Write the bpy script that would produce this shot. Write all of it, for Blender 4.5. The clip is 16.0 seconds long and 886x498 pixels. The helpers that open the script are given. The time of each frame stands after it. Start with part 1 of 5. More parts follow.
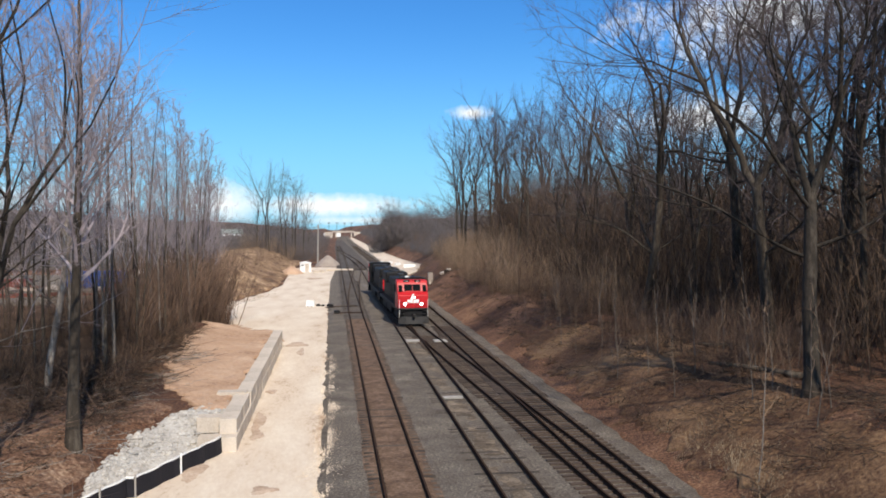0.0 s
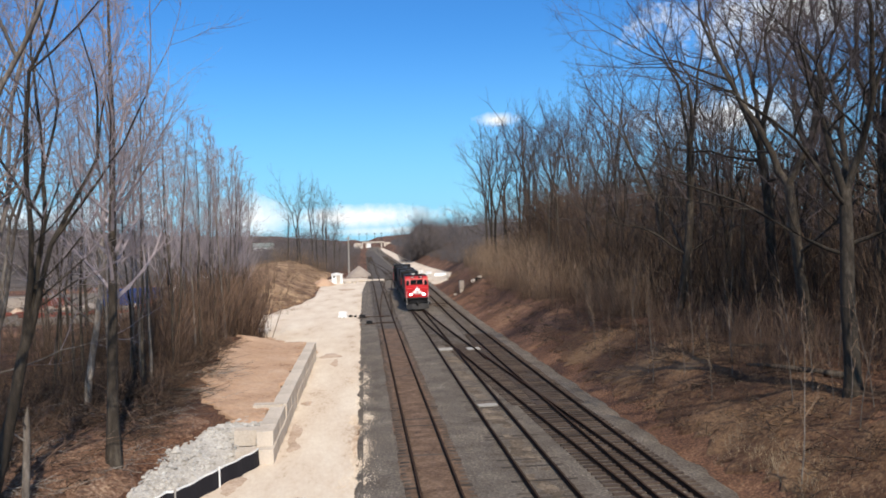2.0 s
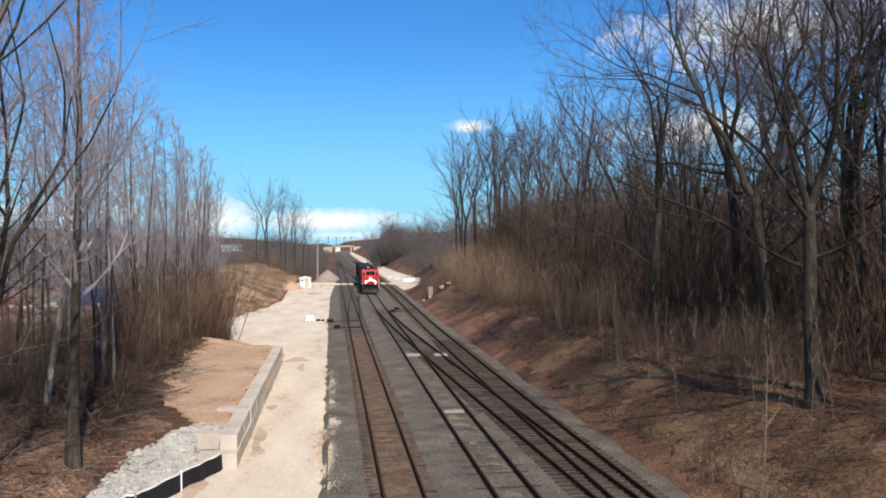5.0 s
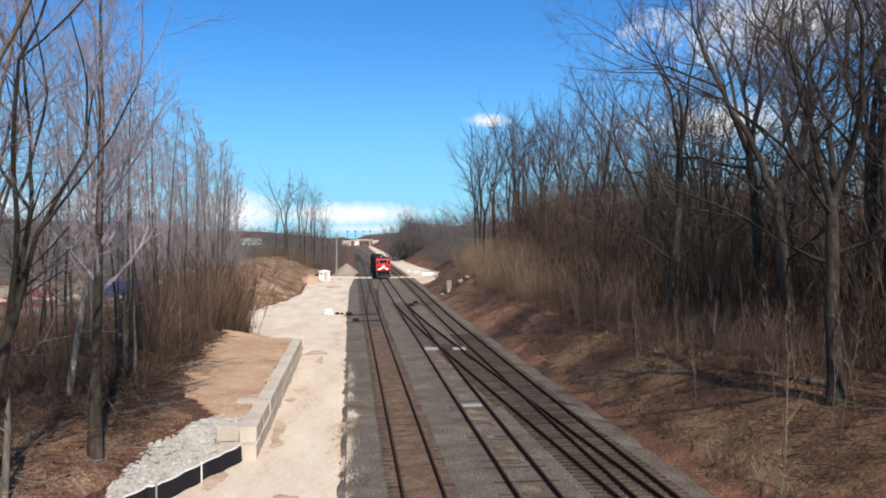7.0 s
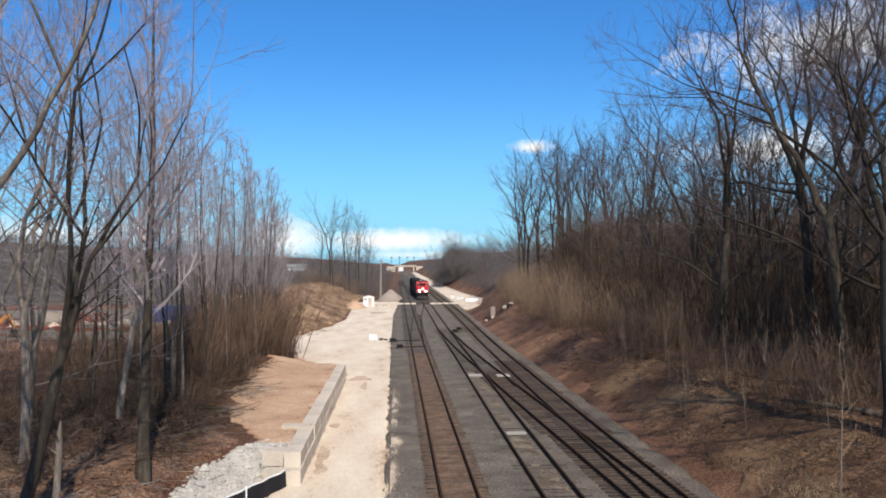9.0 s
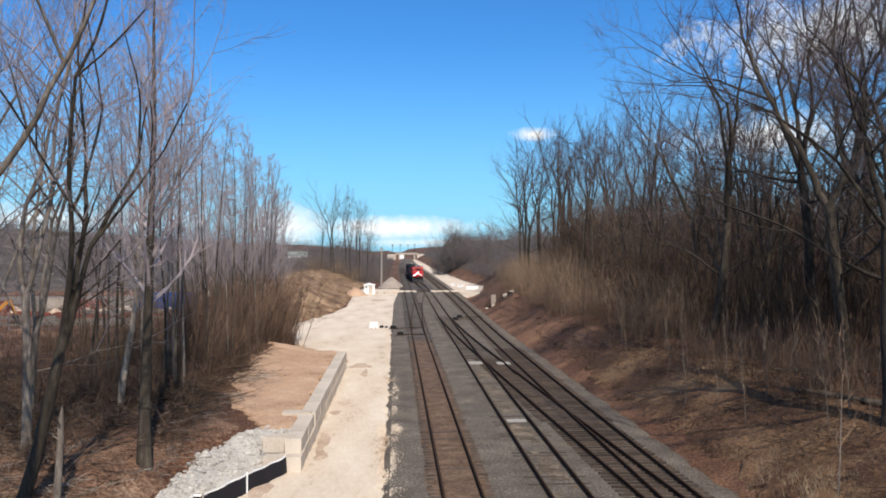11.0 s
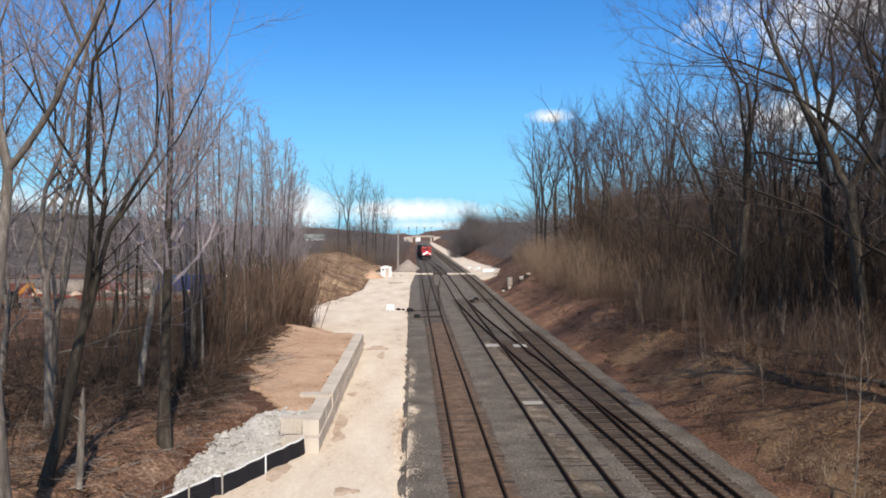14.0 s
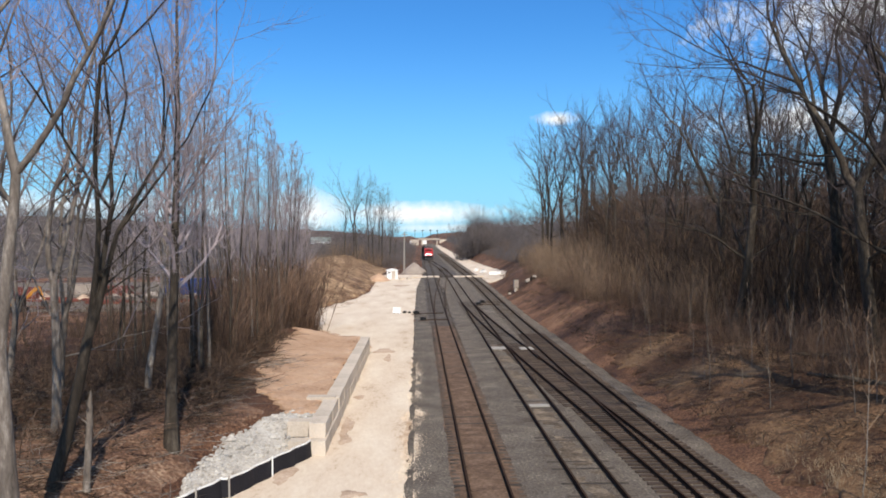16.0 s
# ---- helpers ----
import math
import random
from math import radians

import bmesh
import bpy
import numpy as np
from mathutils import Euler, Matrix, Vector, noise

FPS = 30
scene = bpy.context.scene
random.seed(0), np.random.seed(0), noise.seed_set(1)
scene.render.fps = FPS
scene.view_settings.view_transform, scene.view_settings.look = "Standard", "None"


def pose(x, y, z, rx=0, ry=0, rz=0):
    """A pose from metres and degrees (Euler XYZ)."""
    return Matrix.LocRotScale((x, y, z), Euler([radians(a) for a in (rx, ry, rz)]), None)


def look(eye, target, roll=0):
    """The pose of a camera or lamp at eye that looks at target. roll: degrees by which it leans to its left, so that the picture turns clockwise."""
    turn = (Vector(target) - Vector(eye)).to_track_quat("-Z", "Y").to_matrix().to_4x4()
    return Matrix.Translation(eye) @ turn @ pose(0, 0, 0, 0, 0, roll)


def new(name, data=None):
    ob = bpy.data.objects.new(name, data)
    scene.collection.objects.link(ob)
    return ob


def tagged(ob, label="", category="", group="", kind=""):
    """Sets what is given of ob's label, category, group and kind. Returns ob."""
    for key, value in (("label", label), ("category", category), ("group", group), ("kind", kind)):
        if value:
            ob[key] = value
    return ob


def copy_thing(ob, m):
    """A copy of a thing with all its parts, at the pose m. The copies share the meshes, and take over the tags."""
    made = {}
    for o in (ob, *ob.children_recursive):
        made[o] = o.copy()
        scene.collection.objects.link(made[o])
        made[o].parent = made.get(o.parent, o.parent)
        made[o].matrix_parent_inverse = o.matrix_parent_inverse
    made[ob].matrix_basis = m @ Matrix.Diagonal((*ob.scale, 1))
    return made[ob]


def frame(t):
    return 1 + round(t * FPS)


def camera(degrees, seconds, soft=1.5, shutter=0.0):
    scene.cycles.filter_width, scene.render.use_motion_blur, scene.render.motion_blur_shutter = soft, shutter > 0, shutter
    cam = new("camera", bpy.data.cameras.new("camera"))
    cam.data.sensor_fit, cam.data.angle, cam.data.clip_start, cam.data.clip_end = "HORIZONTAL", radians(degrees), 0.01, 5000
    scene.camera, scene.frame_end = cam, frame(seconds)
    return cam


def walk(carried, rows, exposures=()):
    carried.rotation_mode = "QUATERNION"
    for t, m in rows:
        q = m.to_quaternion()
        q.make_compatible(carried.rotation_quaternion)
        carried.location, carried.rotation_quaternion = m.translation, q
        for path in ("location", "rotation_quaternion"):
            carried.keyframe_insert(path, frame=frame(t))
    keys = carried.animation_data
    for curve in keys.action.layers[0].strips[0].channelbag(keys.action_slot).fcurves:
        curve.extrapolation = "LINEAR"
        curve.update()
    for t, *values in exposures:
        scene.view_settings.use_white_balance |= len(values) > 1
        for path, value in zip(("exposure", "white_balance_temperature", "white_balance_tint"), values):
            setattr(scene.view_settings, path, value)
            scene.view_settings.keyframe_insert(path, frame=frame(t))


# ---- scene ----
EYE = 9.17   # the camera's height over the rails, on a road bridge
cam = camera(56.0, 16.0, soft=1.8)
walk(cam, [
    (0.0, pose(0, 0, EYE, 88.82, 0.12, -7.51)),
    (0.5, pose(0, 0, EYE, 88.31, 1.09, -6.47)),
    (1.0, pose(0, 0, EYE, 88.78, 1.16, -6.27)),
    (1.5, pose(0, 0, EYE, 88.30, 1.47, -5.95)),
    (2.0, pose(0, 0, EYE, 89.41, 1.82, -5.46)),
    (2.5, pose(0, 0, EYE, 89.15, 1.39, -6.47)),
    (3.0, pose(0, 0, EYE, 88.75, 1.47, -6.42)),
    (3.5, pose(0, 0, EYE, 89.07, 1.52, -6.85)),
    (4.0, pose(0, 0, EYE, 89.05, 1.35, -6.68)),
    (4.5, pose(0, 0, EYE, 89.18, 0.78, -6.91)),
    (5.0, pose(0, 0, EYE, 89.77, 0.61, -7.54)),
    (7.5, pose(0, 0, EYE, 89.32, 0.40, -6.05)),
    (8.0, pose(0, 0, EYE, 90.25, 0.52, -5.39)),
    (8.2, pose(0, 0, EYE, 91.31, 1.14, -3.81)),
    (10.3, pose(0, 0, EYE, 90.86, 0.01, -3.21)),
    (10.5, pose(0, 0, EYE, 91.03, 0.33, -3.30)),
    (11.0, pose(0, 0, EYE, 90.34, 0.17, -3.19)),
    (11.5, pose(0, 0, EYE, 90.20, -0.01, -2.90)),
    (12.0, pose(0, 0, EYE, 90.30, -0.05, -2.70)),
    (12.5, pose(0, 0, EYE, 90.08, 0.00, -2.14)),
    (13.0, pose(0, 0, EYE, 89.46, -0.11, -1.99)),
    (13.5, pose(0, 0, EYE, 89.18, -0.28, -2.39)),
    (14.0, pose(0, 0, EYE, 89.15, 0.25, -2.06)),
    (14.5, pose(0, 0, EYE, 89.27, 0.09, -2.06)),
    (15.0, pose(0, 0, EYE, 89.15, 0.13, -1.64)),
    (15.5, pose(0, 0, EYE, 89.48, 0.00, -1.56)),
    (16.0, pose(0, 0, EYE, 89.34, 0.39, -1.64)),
])

# ---- light: a clear spring day, the sun behind the bridge and a little to the right ----
SUN_AZ, SUN_EL = 168.0, 42.0   # degrees clockwise from the way ahead (+y), degrees up
SKY = 0.082
sun = new("sun", bpy.data.lights.new("sun", "SUN"))
sun.data.energy, sun.data.angle, sun.data.color = 5.0, radians(0.53), (1.0, 0.9, 0.77)
s_dir = Vector((math.sin(radians(SUN_AZ)) * math.cos(radians(SUN_EL)), math.cos(radians(SUN_AZ)) * math.cos(radians(SUN_EL)), math.sin(radians(SUN_EL))))
sun.matrix_world = look(s_dir * 50, (0, 0, 0))
scene.view_settings.exposure = 0.19


def link(nt, a, b):
    nt.links.new(a, b)


def maths(nt, op, a, b=None, c=None, clamp=False):
    n = nt.nodes.new("ShaderNodeMath")
    n.operation, n.use_clamp = op, clamp
    for i, v in enumerate((a, b, c)):
        if v is None:
            continue
        if isinstance(v, (int, float)):
            n.inputs[i].default_value = v
        else:
            link(nt, v, n.inputs[i])
    return n.outputs[0]


def ramp(nt, fac, stops):
    r = nt.nodes.new("ShaderNodeValToRGB")
    e = r.color_ramp.elements
    while len(e) < len(stops):
        e.new(0.5)
    for el, (p, c) in zip(e, stops):
        el.position, el.color = p, (*c, 1) if len(c) == 3 else c
    link(nt, fac, r.inputs[0])
    return r.outputs[0]


def noise_tex(nt, vec, scale, detail=4, rough=0.6):
    n = nt.nodes.new("ShaderNodeTexNoise")
    n.inputs["Scale"].default_value, n.inputs["Detail"].default_value, n.inputs["Roughness"].default_value = scale, detail, rough
    link(nt, vec, n.inputs["Vector"])
    return n.outputs["Fac"]


def sky_world():
    world = bpy.data.worlds.new("sky")
    scene.world = world
    world.use_nodes = True
    nt = world.node_tree
    bg = nt.nodes["Background"]
    sky = nt.nodes.new("ShaderNodeTexSky")
    sky.sky_type, sky.sun_disc = "NISHITA", False
    sky.sun_elevation, sky.sun_rotation = radians(SUN_EL), radians(SUN_AZ)
    sky.air_density, sky.dust_density, sky.ozone_density = 1.0, 0.9, 2.5
    tc = nt.nodes.new("ShaderNodeTexCoord")
    way = tc.outputs["Generated"]

    def dot(v):
        n = nt.nodes.new("ShaderNodeVectorMath")
        n.operation = "DOT_PRODUCT"
        link(nt, way, n.inputs[0])
        n.inputs[1].default_value = v
        return n.outputs["Value"]

    def unit(az, el):
        a, e = radians(az), radians(el)
        return Vector((math.sin(a) * math.cos(e), math.cos(a) * math.cos(e), math.sin(e)))

    rough_n = noise_tex(nt, way, 22.0, 6, 0.62)
    fine_n = noise_tex(nt, way, 95.0, 6, 0.65)
    masks = []
    # a cloud: centre and half sizes in degrees, how ragged, how dense
    for az, el, w, h, ragged, dense in ((9.4, 8.08, 1.5, 0.5, 0.9, 1.0), (29.0, 13.6, 8.0, 2.6, 1.6, 1.0),
                                       (25.0, 7.4, 5.5, 1.4, 1.5, 1.0), (-7.4, 1.9, 3.0, 1.5, 0.9, 1.0),
                                       (-0.5, 1.8, 6.5, 0.8, 0.9, 1.0), (2.0, 0.8, 6.5, 0.35, 0.9, 0.6), (-24.0, 2.2, 12.0, 1.0, 1.2, 0.7), (-33.0, 3.5, 6.0, 1.5, 1.2, 0.6)):
        c = unit(az, el)
        right = Vector((math.cos(radians(az)), -math.sin(radians(az)), 0))
        up = right.cross(c)
        x = maths(nt, "DIVIDE", dot(right), math.sin(radians(w)))
        y = maths(nt, "DIVIDE", dot(up), math.sin(radians(h)))
        d = maths(nt, "SQRT", maths(nt, "ADD", maths(nt, "MULTIPLY", x, x), maths(nt, "MULTIPLY", y, y)))
        n = maths(nt, "MULTIPLY", maths(nt, "SUBTRACT", maths(nt, "ADD", maths(nt, "MULTIPLY", rough_n, 0.6), maths(nt, "MULTIPLY", fine_n, 0.4)), 0.5), ragged * 2.4)
        v = maths(nt, "SUBTRACT", maths(nt, "SUBTRACT", 1.15, d), n)
        front = maths(nt, "GREATER_THAN", dot(c), 0.0)
        masks.append(maths(nt, "MULTIPLY", maths(nt, "MULTIPLY", maths(nt, "MULTIPLY", v, 1.0, clamp=True), dense), front))
    total = masks[0]
    for m in masks[1:]:
        total = maths(nt, "MAXIMUM", total, m)
    # unseen broken cumulus above the view, all the way round, added to whiten shade
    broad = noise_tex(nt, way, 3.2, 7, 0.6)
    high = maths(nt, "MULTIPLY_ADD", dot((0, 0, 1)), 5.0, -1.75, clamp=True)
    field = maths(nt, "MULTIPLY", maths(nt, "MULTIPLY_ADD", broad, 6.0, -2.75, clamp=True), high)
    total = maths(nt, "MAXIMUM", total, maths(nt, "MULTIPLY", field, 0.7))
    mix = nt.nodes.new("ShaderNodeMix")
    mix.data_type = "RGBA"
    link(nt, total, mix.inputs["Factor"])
    deep = nt.nodes.new("ShaderNodeMix")
    deep.data_type, deep.blend_type = "RGBA", "MULTIPLY"
    deep.inputs["Factor"].default_value = 1.0
    link(nt, sky.outputs[0], deep.inputs["A"])
    deep.inputs["B"].default_value = (0.39, 1.02, 1.66, 1)
    # pale haze low in the sky, all the way round
    low = maths(nt, "SUBTRACT", 1.0, maths(nt, "MULTIPLY", maths(nt, "ABSOLUTE", dot((0, 0, 1))), 3.6), clamp=True)
    haze = nt.nodes.new("ShaderNodeMix")
    haze.data_type = "RGBA"
    link(nt, maths(nt, "MULTIPLY", maths(nt, "MULTIPLY", low, low), 0.85), haze.inputs["Factor"])
    link(nt, deep.outputs["Result"], haze.inputs["A"])
    haze.inputs["B"].default_value = (0.36 / SKY, 0.74 / SKY, 0.96 / SKY, 1)
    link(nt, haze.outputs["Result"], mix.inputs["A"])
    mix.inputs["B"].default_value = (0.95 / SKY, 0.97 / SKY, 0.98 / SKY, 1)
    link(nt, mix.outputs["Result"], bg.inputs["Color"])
    bg.inputs["Strength"].default_value = SKY


sky_world()


# ---- materials ----
def mat(name, stops, scale=1.0, fine=14.0, rough=0.9, bump=0.4, depth=0.02, metal=0.0, space="Object", vary=0.0, island=0.0, mixing=0.5, spec=0.3, stretch=(1, 1, 1), crisp=2.2):
    """Two scales of noise through a colour ramp, with a bump from the fine one."""
    m = bpy.data.materials.new(name)
    m.use_nodes = True
    nt = m.node_tree
    b = nt.nodes["Principled BSDF"]
    if space == "World":
        vec = nt.nodes.new("ShaderNodeNewGeometry").outputs["Position"]
    else:
        vec = nt.nodes.new("ShaderNodeTexCoord").outputs["Object"]
    if stretch != (1, 1, 1):
        mp = nt.nodes.new("ShaderNodeMapping")
        mp.inputs["Scale"].default_value = stretch
        link(nt, vec, mp.inputs["Vector"])
        vec = mp.outputs[0]
    coarse, fin = noise_tex(nt, vec, scale, 5), noise_tex(nt, vec, fine, 6, 0.7)
    f = maths(nt, "ADD", maths(nt, "MULTIPLY", coarse, 1 - mixing), maths(nt, "MULTIPLY", fin, mixing))
    f = maths(nt, "MULTIPLY_ADD", f, crisp, 0.5 - crisp / 2, clamp=True)
    col = ramp(nt, f, stops)
    if vary or island:
        if vary:
            r = nt.nodes.new("ShaderNodeObjectInfo").outputs["Random"]
        else:
            r = nt.nodes.new("ShaderNodeNewGeometry").outputs["Random Per Island"]
        k = maths(nt, "MULTIPLY_ADD", r, 2 * (vary or island), 1 - (vary or island))
        hsv = nt.nodes.new("ShaderNodeHueSaturation")
        link(nt, col, hsv.inputs["Color"])
        link(nt, k, hsv.inputs["Value"])
        col = hsv.outputs[0]
    link(nt, col, b.inputs["Base Color"])
    b.inputs["Roughness"].default_value, b.inputs["Metallic"].default_value = rough, metal
    b.inputs["Specular IOR Level"].default_value = spec
    if bump:
        bp = nt.nodes.new("ShaderNodeBump")
        bp.inputs["Strength"].default_value, bp.inputs["Distance"].default_value = bump, depth
        link(nt, fin, bp.inputs["Height"])
        link(nt, bp.outputs[0], b.inputs["Normal"])
    return m


def glow(name, colour, strength):
    m = bpy.data.materials.new(name)
    m.use_nodes = True
    b = m.node_tree.nodes["Principled BSDF"]
    b.inputs["Base Color"].default_value = (0.8, 0.8, 0.8, 1)
    b.inputs["Emission Color"].default_value = (*colour, 1)
    b.inputs["Emission Strength"].default_value = strength
    return m


M_GROUND = mat("leaf_litter", [(0.0, (0.0120, 0.0061, 0.0038)), (0.35, (0.0585, 0.0259, 0.0144)), (0.6, (0.1447, 0.0687, 0.0372)), (1.0, (0.3620, 0.2024, 0.1102))], 0.16, 8.0, 0.95, 1.0, 0.12, space="World", mixing=0.55, crisp=3.4)
# the same leaf litter, its colour lightened to stand for sun patches
M_LITTER = mat("sun_patch_leaf_litter", [(0.0, (0.0400, 0.0200, 0.0123)), (0.35, (0.1200, 0.0624, 0.0377)), (0.65, (0.2320, 0.1320, 0.0820)), (1.0, (0.4160, 0.2880, 0.1927))], 0.5, 7.0, 0.95, 1.0, 0.12, space="World", mixing=0.6, crisp=3.6)
M_GRASS = mat("dry_grass", [(0.0, (0.0264, 0.0126, 0.0065)), (0.4, (0.0854, 0.0413, 0.0209)), (1.0, (0.2794, 0.1668, 0.0860))], 0.22, 6.0, 0.95, 0.9, 0.1, space="World", mixing=0.45, crisp=3.6)
M_PALE_GRASS = mat("bleached_grass", [(0.0, (0.16, 0.115, 0.07)), (1.0, (0.46, 0.37, 0.25))], 0.3, 6.0, 0.95, 0.0, space="World", island=0.3)
M_KNOLL = mat("tan_knoll_grass", [(0.0, (0.0726, 0.0404, 0.0242)), (0.45, (0.2046, 0.1212, 0.0670)), (1.0, (0.4224, 0.2895, 0.1711))], 0.3, 1.6, 0.95, 0.9, 0.1, space="World", mixing=0.5, crisp=4.6)
M_SAND = mat("sandy_soil", [(0.0, (0.1722, 0.0994, 0.0559)), (0.4, (0.3875, 0.2439, 0.1538)), (1.0, (0.5338, 0.3794, 0.2610))], 0.35, 5.0, 0.95, 0.8, 0.08, space="World", crisp=2.8)
M_SOIL = mat("brown_soil", [(0.0, (0.2558, 0.1691, 0.1066)), (0.5, (0.4330, 0.3177, 0.2292)), (1.0, (0.6101, 0.4920, 0.3838))], 0.8, 6.0, 0.95, 0.8, 0.05, space="World", crisp=2.6)
M_ROAD = mat("limestone_gravel", [(0.0, (0.3528, 0.2485, 0.1686)), (0.3, (0.5544, 0.4431, 0.333)), (1.0, (0.672, 0.5839, 0.4646))], 0.45, 6.5, 0.95, 0.45, 0.04, space="World", mixing=0.4, crisp=3.0, stretch=(1, 0.3, 1))
M_BALLAST = mat("crushed_ballast", [(0.0, (0.0221, 0.0167, 0.0126)), (0.4, (0.1001, 0.0795, 0.0617)), (0.7, (0.1695, 0.1400, 0.1093)), (1.0, (0.4238, 0.3619, 0.2898))], 0.5, 9.0, 0.95, 1.0, 0.1, space="World", mixing=0.72, crisp=3.0)
M_FOUL = mat("rusty_track_bed", [(0.0, (0.0401, 0.0229, 0.0140)), (0.45, (0.1081, 0.0644, 0.0391)), (1.0, (0.2082, 0.1360, 0.0907))], 1.5, 7.0, 0.95, 0.8, 0.05, space="World", mixing=0.55, crisp=3.4)
M_DARKBED = mat("oily_dark_bed", [(0.0, (0.03, 0.024, 0.019)), (0.5, (0.075, 0.06, 0.047)), (1.0, (0.15, 0.125, 0.1))], 0.25, 1.6, 0.95, 0.5, 0.05, space="World", crisp=3.0)
M_DRIFT = mat("brown_ballast_drift", [(0.0, (0.04, 0.03, 0.02)), (0.45, (0.115, 0.085, 0.058)), (1.0, (0.28, 0.22, 0.16))], 0.9, 5.5, 0.95, 0.9, 0.08, space="World", crisp=3.4)
M_RAIL = mat("rusty_rail_steel", [(0.0, (0.0225, 0.0127, 0.0081)), (1.0, (0.0564, 0.0307, 0.0185))], 2.0, 30.0, 0.85, 0.2, 0.004, spec=0.1)
M_TIE = mat("creosoted_timber", [(0.0, (0.022, 0.017, 0.013)), (0.5, (0.062, 0.047, 0.035)), (1.0, (0.13, 0.105, 0.085))], 1.2, 20.0, 0.9, 0.5, 0.01, vary=0.4)
M_TIE_DARK = mat("dark_switch_timber", [(0.0, (0.0194, 0.0132, 0.0101)), (0.5, (0.0487, 0.0335, 0.0242)), (1.0, (0.1063, 0.0779, 0.0572))], 1.2, 20.0, 0.9, 0.5, 0.01, vary=0.4)
M_PALE_TIE = mat("pale_planks", [(0.0, (0.205, 0.1886, 0.164)), (1.0, (0.3772, 0.3526, 0.3198))], 2.0, 20.0, 0.9, 0.4, 0.01)
M_CONC = mat("pale_concrete", [(0.0, (0.3207, 0.2706, 0.2147)), (0.5, (0.481, 0.41, 0.3332)), (1.0, (0.5879, 0.5084, 0.4146))], 0.8, 12.0, 0.85, 0.3, 0.01, vary=0.1)
M_WHITE = mat("white_paint", [(0.0, (0.62, 0.61, 0.58)), (1.0, (0.80, 0.79, 0.77))], 1.5, 12.0, 0.55, 0.1, 0.004)
M_RIPRAP = mat("broken_limestone", [(0.0, (0.2241, 0.205, 0.181)), (0.5, (0.3667, 0.34, 0.3017)), (1.0, (0.5296, 0.495, 0.4426))], 1.2, 9.0, 0.9, 0.5, 0.03, island=0.22)
M_FABRIC = mat("black_geotextile", [(0.0, (0.0054, 0.0049, 0.0069)), (1.0, (0.0158, 0.0143, 0.0197))], 1.5, 16.0, 0.8, 0.4, 0.02)
M_BARK = mat("grey_brown_bark", [(0.0, (0.0142, 0.0110, 0.0083)), (0.5, (0.0427, 0.0329, 0.0241)), (1.0, (0.1137, 0.0925, 0.0698))], 1.5, 9.0, 0.95, 1.0, 0.05, vary=0.35, stretch=(1, 1, 0.25), crisp=3.2)
M_PALE_BARK = mat("pale_smooth_bark", [(0.0, (0.0539, 0.0442, 0.0359)), (0.5, (0.1403, 0.1158, 0.0957)), (1.0, (0.3452, 0.3034, 0.2587))], 1.2, 7.0, 0.9, 0.9, 0.04, vary=0.25, stretch=(1, 1, 0.3), crisp=3.2)
M_TWIG = mat("bare_twigs", [(0.0, (0.0432, 0.0331, 0.0333)), (1.0, (0.1260, 0.0980, 0.0950))], 0.8, 6.0, 0.9, 0.0, vary=0.3)
M_PALE_TWIG = mat("pale_bare_twigs", [(0.0, (0.1334, 0.1091, 0.1156)), (1.0, (0.3396, 0.2887, 0.2922))], 0.8, 6.0, 0.9, 0.0, vary=0.2)
M_BRUSH = mat("brown_brush", [(0.0, (0.0256, 0.0162, 0.0104)), (0.5, (0.0637, 0.0409, 0.0271)), (1.0, (0.1530, 0.1003, 0.0666))], 0.2, 3.0, 0.95, 0.0, island=0.75, space="World")
M_RED_BRUSH = mat("reddish_saplings", [(0.0, (0.0735, 0.0476, 0.0322)), (0.5, (0.1653, 0.1114, 0.0732)), (1.0, (0.2847, 0.2076, 0.1366))], 0.2, 3.0, 0.95, 0.0, island=0.4, space="World")
M_EDGE = mat("tan_saplings", [(0.0, (0.0414, 0.0259, 0.0179)), (0.5, (0.1059, 0.0664, 0.0452)), (1.0, (0.2119, 0.1360, 0.0939))], 0.2, 3.0, 0.95, 0.0, island=0.6, space="World")
M_FARFLOOR = mat("far_wood_floor", [(0.0, (0.0333, 0.0259, 0.0216)), (0.5, (0.0740, 0.0576, 0.0461)), (1.0, (0.1406, 0.1116, 0.0878))], 0.06, 0.5, 0.95, 0.6, 0.3, space="World", crisp=3.6)
M_FARWOOD = mat("far_bare_woods", [(0.0, (0.0448, 0.0367, 0.0369)), (0.5, (0.0960, 0.0805, 0.0768)), (1.0, (0.1790, 0.1556, 0.1439))], 0.05, 0.6, 0.95, 0.0, island=0.35, space="World")
M_RED = mat("red_enamel", [(0.0, (0.3400, 0.0080, 0.0108)), (1.0, (0.4760, 0.0144, 0.0171))], 0.8, 7.0, 0.42, 0.05, 0.003, spec=0.25)
M_BLACK = mat("black_enamel", [(0.0, (0.007, 0.007, 0.008)), (1.0, (0.02, 0.019, 0.019))], 0.8, 7.0, 0.6, 0.1, 0.003, spec=0.12)
M_GREY_STEEL = mat("dusty_grey_steel", [(0.0, (0.0148, 0.0139, 0.0131)), (1.0, (0.041, 0.0385, 0.0369))], 1.2, 9.0, 0.7, 0.2, 0.004, metal=0.3)
M_GLASS = mat("dark_cab_glass", [(0.0, (0.005, 0.005, 0.006)), (1.0, (0.009, 0.01, 0.011))], 1.0, 5.0, 0.75, 0.0, spec=0.02)
M_BLUE = mat("blue_sheet_metal", [(0.0, (0.0164, 0.0287, 0.0902)), (1.0, (0.0369, 0.0574, 0.164))], 0.8, 6.0, 0.5, 0.1, 0.01)
